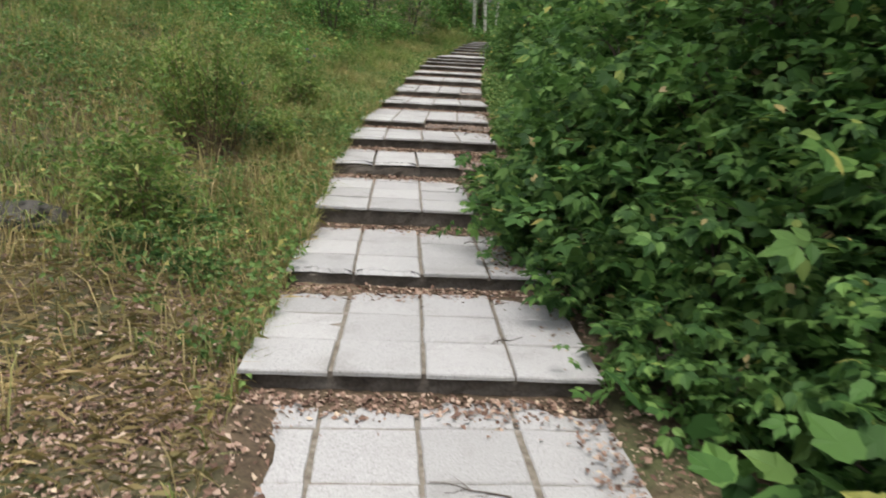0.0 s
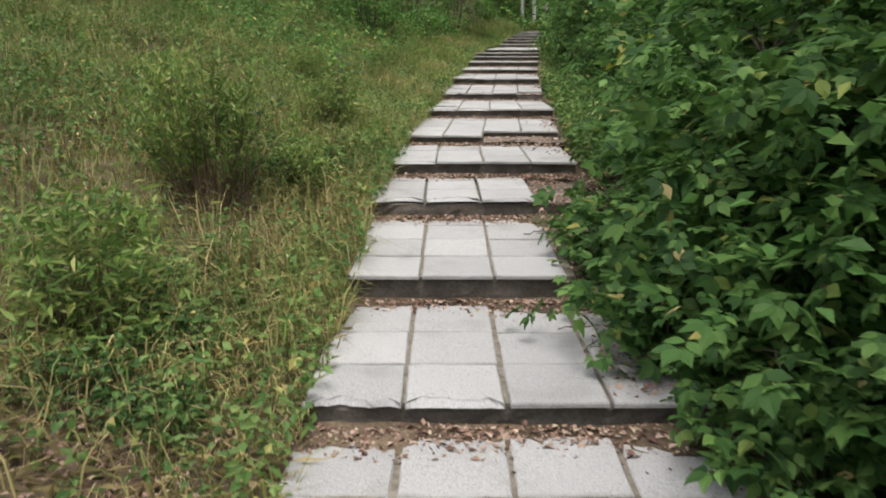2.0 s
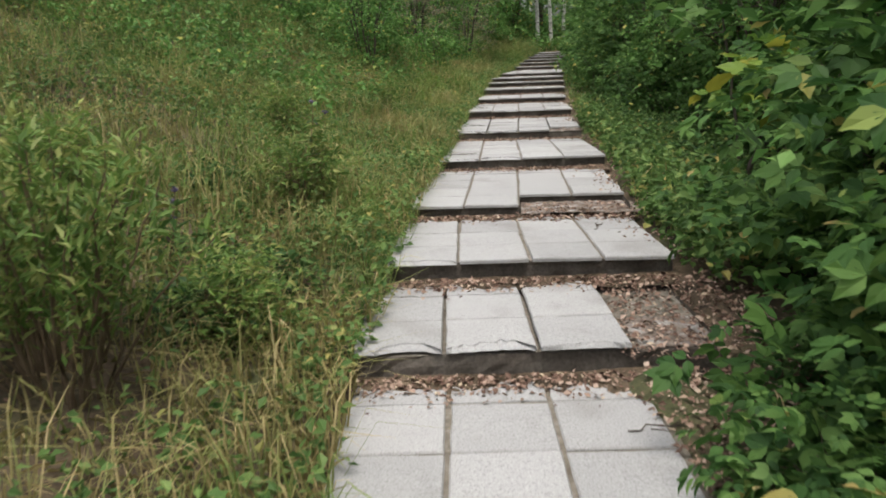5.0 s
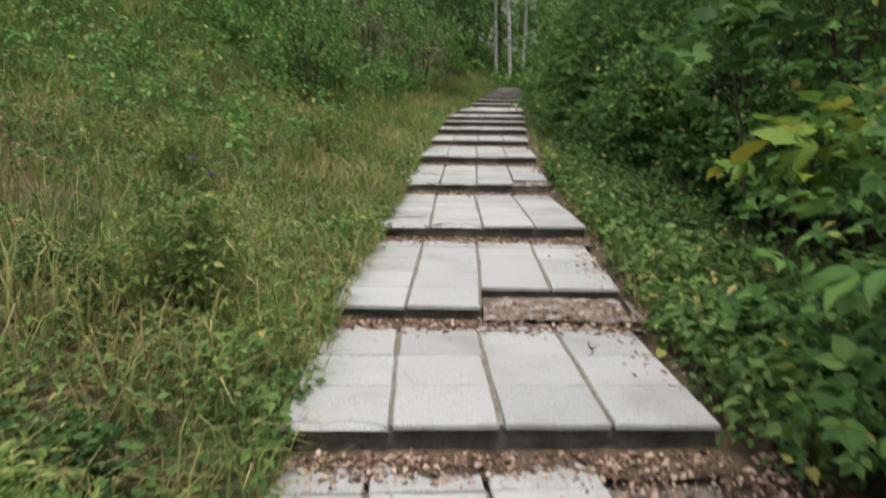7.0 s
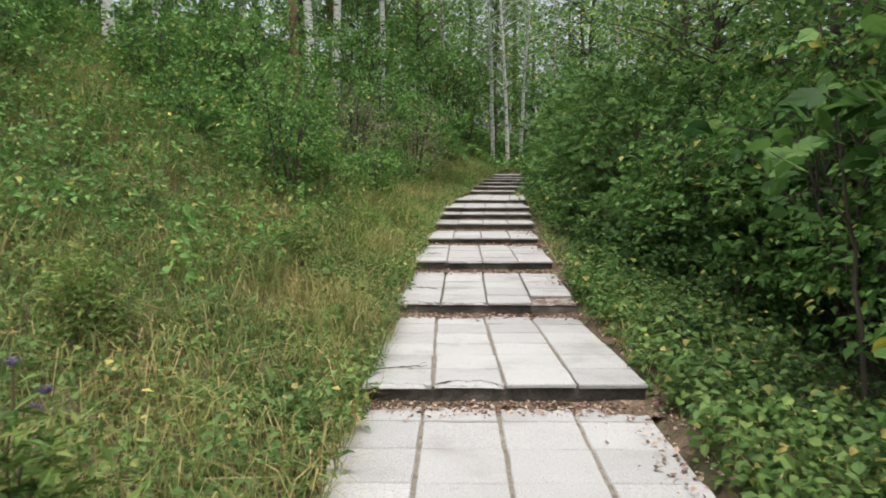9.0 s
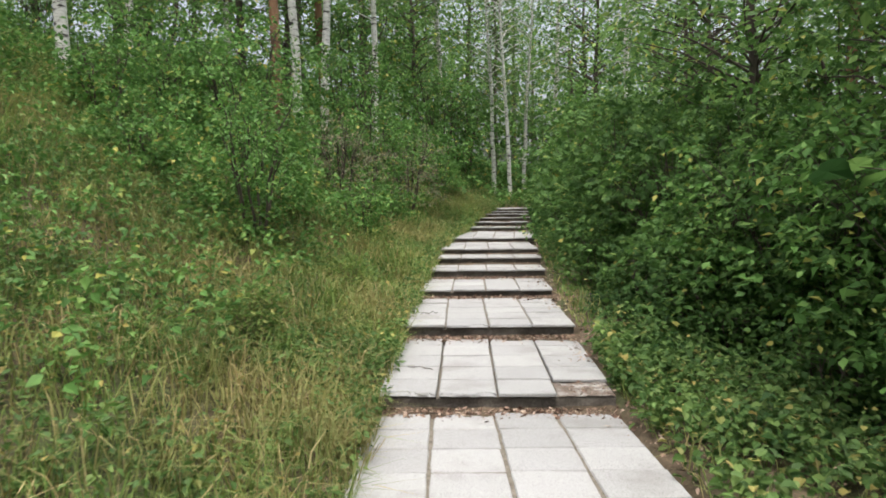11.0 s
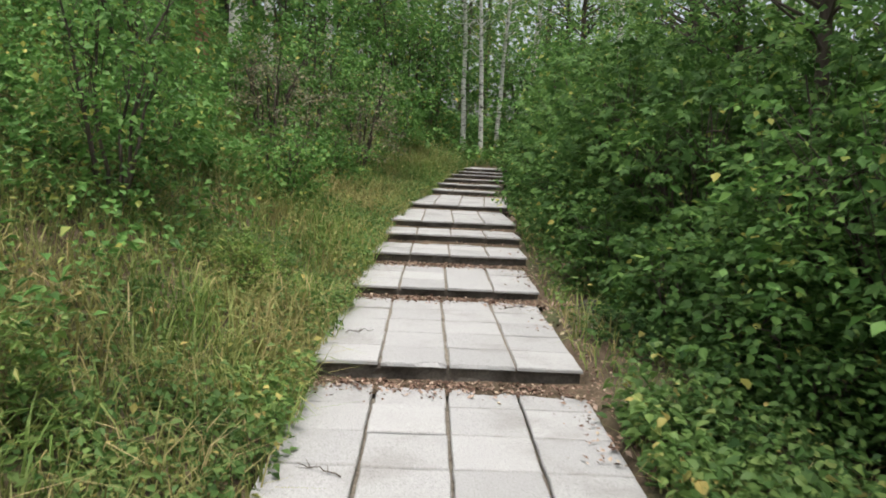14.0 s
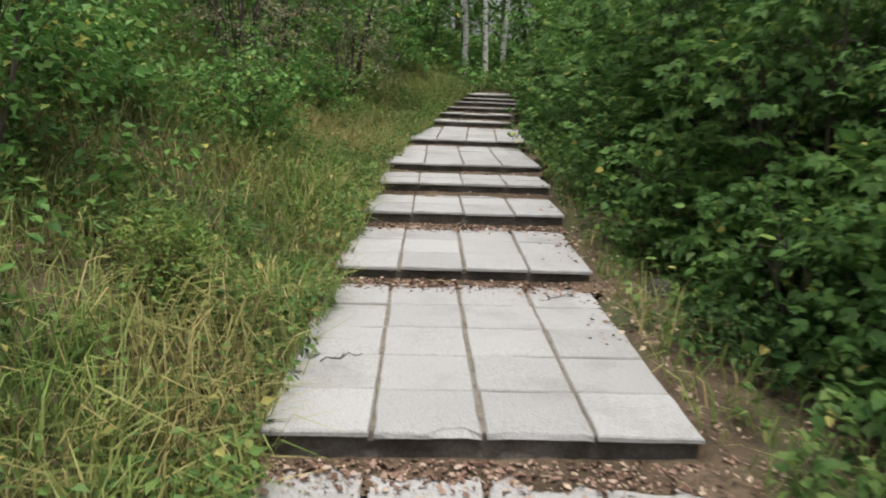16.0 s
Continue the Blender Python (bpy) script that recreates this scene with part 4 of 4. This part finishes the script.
chip_seed = 400
for k, (y0, z0, xl, cols, riser, yaw) in enumerate(STEPS):
    last = k + 1 == len(STEPS)
    y1 = END[0] if last else STEPS[k + 1][0]
    z1 = END[1] - 0.05 if last else STEPS[k + 1][1] - STEPS[k + 1][4] - 0.02
    slope = (z1 - z0) / (y1 - y0)
    width = (4 * PITCH - 0.06 if k == 5 else cols * PITCH) - 0.017 + (0.06 if cols == 3 else 0)
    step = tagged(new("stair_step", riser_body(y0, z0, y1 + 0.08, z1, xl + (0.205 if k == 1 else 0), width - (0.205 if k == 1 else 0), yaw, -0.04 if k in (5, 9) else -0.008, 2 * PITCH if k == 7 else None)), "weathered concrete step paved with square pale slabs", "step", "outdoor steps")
    rows = max(1, math.ceil((y1 - y0 - 0.02) / ROW))
    for c in range(cols):
        for w in range(rows):
            if (c, w) in MISSING.get(k, ()):
                continue
            dep = min(0.422, y1 - y0 - 0.005 - w * ROW)
            if dep < 0.06:
                continue
            chip = CHIPPED.get(k, {}).get(c, 0) if w == 0 else 0
            half = 0.21 if k == 1 and c == 0 else 0.0
            if half:
                chip_seed += 1
                me = slab_mesh(0.205, dep, chip_seed, 0)
            elif chip or dep < 0.421:
                chip_seed += 1
                me = slab_mesh(0.411, dep, chip_seed, chip)
            else:
                me = SLABS[(c * 3 + w * 5 + k * 7) % 8]
            s = part("paving_slab", me, step)
            yy = w * ROW
            at = aligned([(xl + c * PITCH + half, y0 + yy, 0)], y0, xl, yaw)[0]
            s.matrix_basis = pose(at[0] + random.uniform(-0.004, 0.004), at[1] + random.uniform(-0.002, 0.004), z0 + slope * yy + random.uniform(-0.003, 0.004), math.degrees(math.atan(slope)) + random.uniform(-0.4, 0.4), random.uniform(-0.4, 0.4), yaw + random.uniform(-0.5, 0.5))
    if k == 7:
        part("mortar_bed", bedding(xl + 2 * PITCH, y0 - 0.05, z0 - 0.066, 2 * PITCH + 0.05, 0.49, k, xl, yaw, y0), step, "broken mortar where slabs are missing")
    if k == 5:
        part("mortar_bed", bedding(xl + 3 * PITCH + 0.02, y0 + 0.04, z0 - 0.036, PITCH - 0.06, 0.42, k, xl, yaw, y0), step, "broken mortar beside the last slab")
    if k == 9:
        part("mortar_bed", bedding(xl + 3 * PITCH, y0 + 0.03, z0 - 0.030, PITCH - 0.03, 0.39, k, xl, yaw, y0), step, "broken mortar where a slab is missing")
    part("soil", soil_wedge(y0, y1, z1, xl, width, k + 3, slope, yaw), step)

# stone beside the steps
def stone(name, x, y, size, seed, label):
    bm = bmesh.new()
    bmesh.ops.create_icosphere(bm, subdivisions=3, radius=1)
    for v in bm.verts:
        d = 1 + 0.35 * noise.noise(v.co * 1.3 + Vector((seed, 0, 0))) + 0.1 * noise.noise(v.co * 4)
        v.co = Vector((v.co.x * size[0], v.co.y * size[1], v.co.z * size[2])) * d
    me = bpy.data.meshes.new(name)
    bm.to_mesh(me)
    me.materials.append(M_STONE)
    ob = tagged(new(name, me), label, "stone")
    ob.location = (x, y, float(ground_z(x, y)) + size[2] * 0.3)


stone("stone", 1.05, 19.3, (0.16, 0.12, 0.09), 2, "grey stone lying beside the steps")
stone("stone", -2.3, 4.5, (0.24, 0.2, 0.1), 5, "dark stone half sunk in the soil")


# herbs, thistles, fallen twigs
herb = make_shrub(33, 0.36, 0.3, 60, 9, 0.055, OVAL, M_HERB, M_TWIG, 6, "leafy_herb", 0.04, 0.2, 0.4)
stand(herb, [(0.28, 3.02, 30, 0.28), (-1.4, 5.05, 0, 0.75), (-1.2, 4.4, 70, 0.6), (-1.8, 5.5, 160, 0.7), (-1.75, 7.65, 240, 0.85), (-1.6, 8.2, 20, 0.9), (-2.4, 9.6, 100, 0.8), (-1.6, 4.5, 200, 0.7), (-2.3, 6.0, 300, 0.7), (1.1, 16.3, 40, 0.9), (1.05, 18.3, 150, 0.9), (1.25, 14.2, 260, 0.9), (1.15, 12.5, 10, 0.9)],
      "clump of dark green leafy herbs in the grass", "herb", "leafy herbs")


def thistle(x, y, height, seed):
    r = np.random.default_rng(seed)
    root = new("thistle")
    path = bend((0, 0, -0.05), (0.06, 0.04, height), 0.0, 8, r, 0.01)
    part("stem", mesh_data("stem", *tube(path, np.linspace(0.006, 0.003, 8), 6), M_TWIG, True), root)
    n = 26
    pos = path[r.integers(1, 7, n)]
    part("leaves", mesh_data("leaves", *place_leaves(LANCE, pos, r.uniform(0, 6.3, n), r.normal(-0.2, 0.4, n), r.uniform(0.08, 0.17, n), r.normal(0, 0.3, n), r), M_WEED), root)
    for k in range(3):
        tip = path[-1] + (np.array([0, 0, 0]) if k == 0 else np.append(r.normal(0, 0.06, 2), -0.08 * k))
        m = 30
        part("flower", mesh_data("flower", *place_leaves(LANCE, np.tile(tip, (m, 1)), r.uniform(0, 6.3, m), r.uniform(-1.4, -0.5, m), r.uniform(0.025, 0.04, m), r.normal(0, 0.3, m), r), M_FLOWER), root, "purple flower head")
    tagged(root, "tall thistle with small purple flower heads", "thistle", "thistles")
    root.location = (x, y, float(ground_z(x, y)))


for x, y, h, s in ((-1.72, 9.7, 0.8, 1), (-2.05, 8.1, 0.45, 2)):
    thistle(x, y, h, s)


def fallen_twig(x, y, z, length, turn, seed):
    r = np.random.default_rng(seed)
    pieces = [tube(bend((-length / 2, 0, 0), (length / 2, 0, 0.004), 0.006, 7, r, 0.008), np.linspace(0.004, 0.0018, 7), 5)]
    for k in range(3):
        s = np.array([r.uniform(-0.3, 0.3) * length, 0, 0.003])
        pieces.append(tube(bend(s, s + np.array([0.25 * length, r.choice([-1, 1]) * 0.2 * length, 0.006]), 0.0, 4, r, 0.004), np.linspace(0.0025, 0.001, 4), 4))
    ob = tagged(new("fallen_twig", mesh_data("fallen_twig", *join(pieces), M_BARK, True)), "thin dark dry twig lying on the slabs", "twig", "fallen twigs")
    ob.matrix_basis = pose(x, y, z + 0.008, 0, 0, turn)


for k, (x, y, turn) in enumerate(((0.55, 5.6, 20), (0.62, 5.35, 60), (0.4, 7.05, 10), (-0.85, 12.6, 15), (-0.95, 17.75, 30), (-0.9, 15.6, 150), (0.7, 3.75, 40), (0.55, 2.5, 170), (0.35, 9.7, 80), (0.25, 18.9, 25))):
    i = max(q for q in range(len(STEPS)) if STEPS[q][0] + 0.1 < y)
    nz = STEPS[i + 1][1] - STEPS[i + 1][4] - 0.02
    f = (y - STEPS[i][0]) / (STEPS[i + 1][0] - STEPS[i][0])
    fallen_twig(x, y, STEPS[i][1] * (1 - f) + nz * f, 0.22 + 0.03 * (k % 4), turn, k)
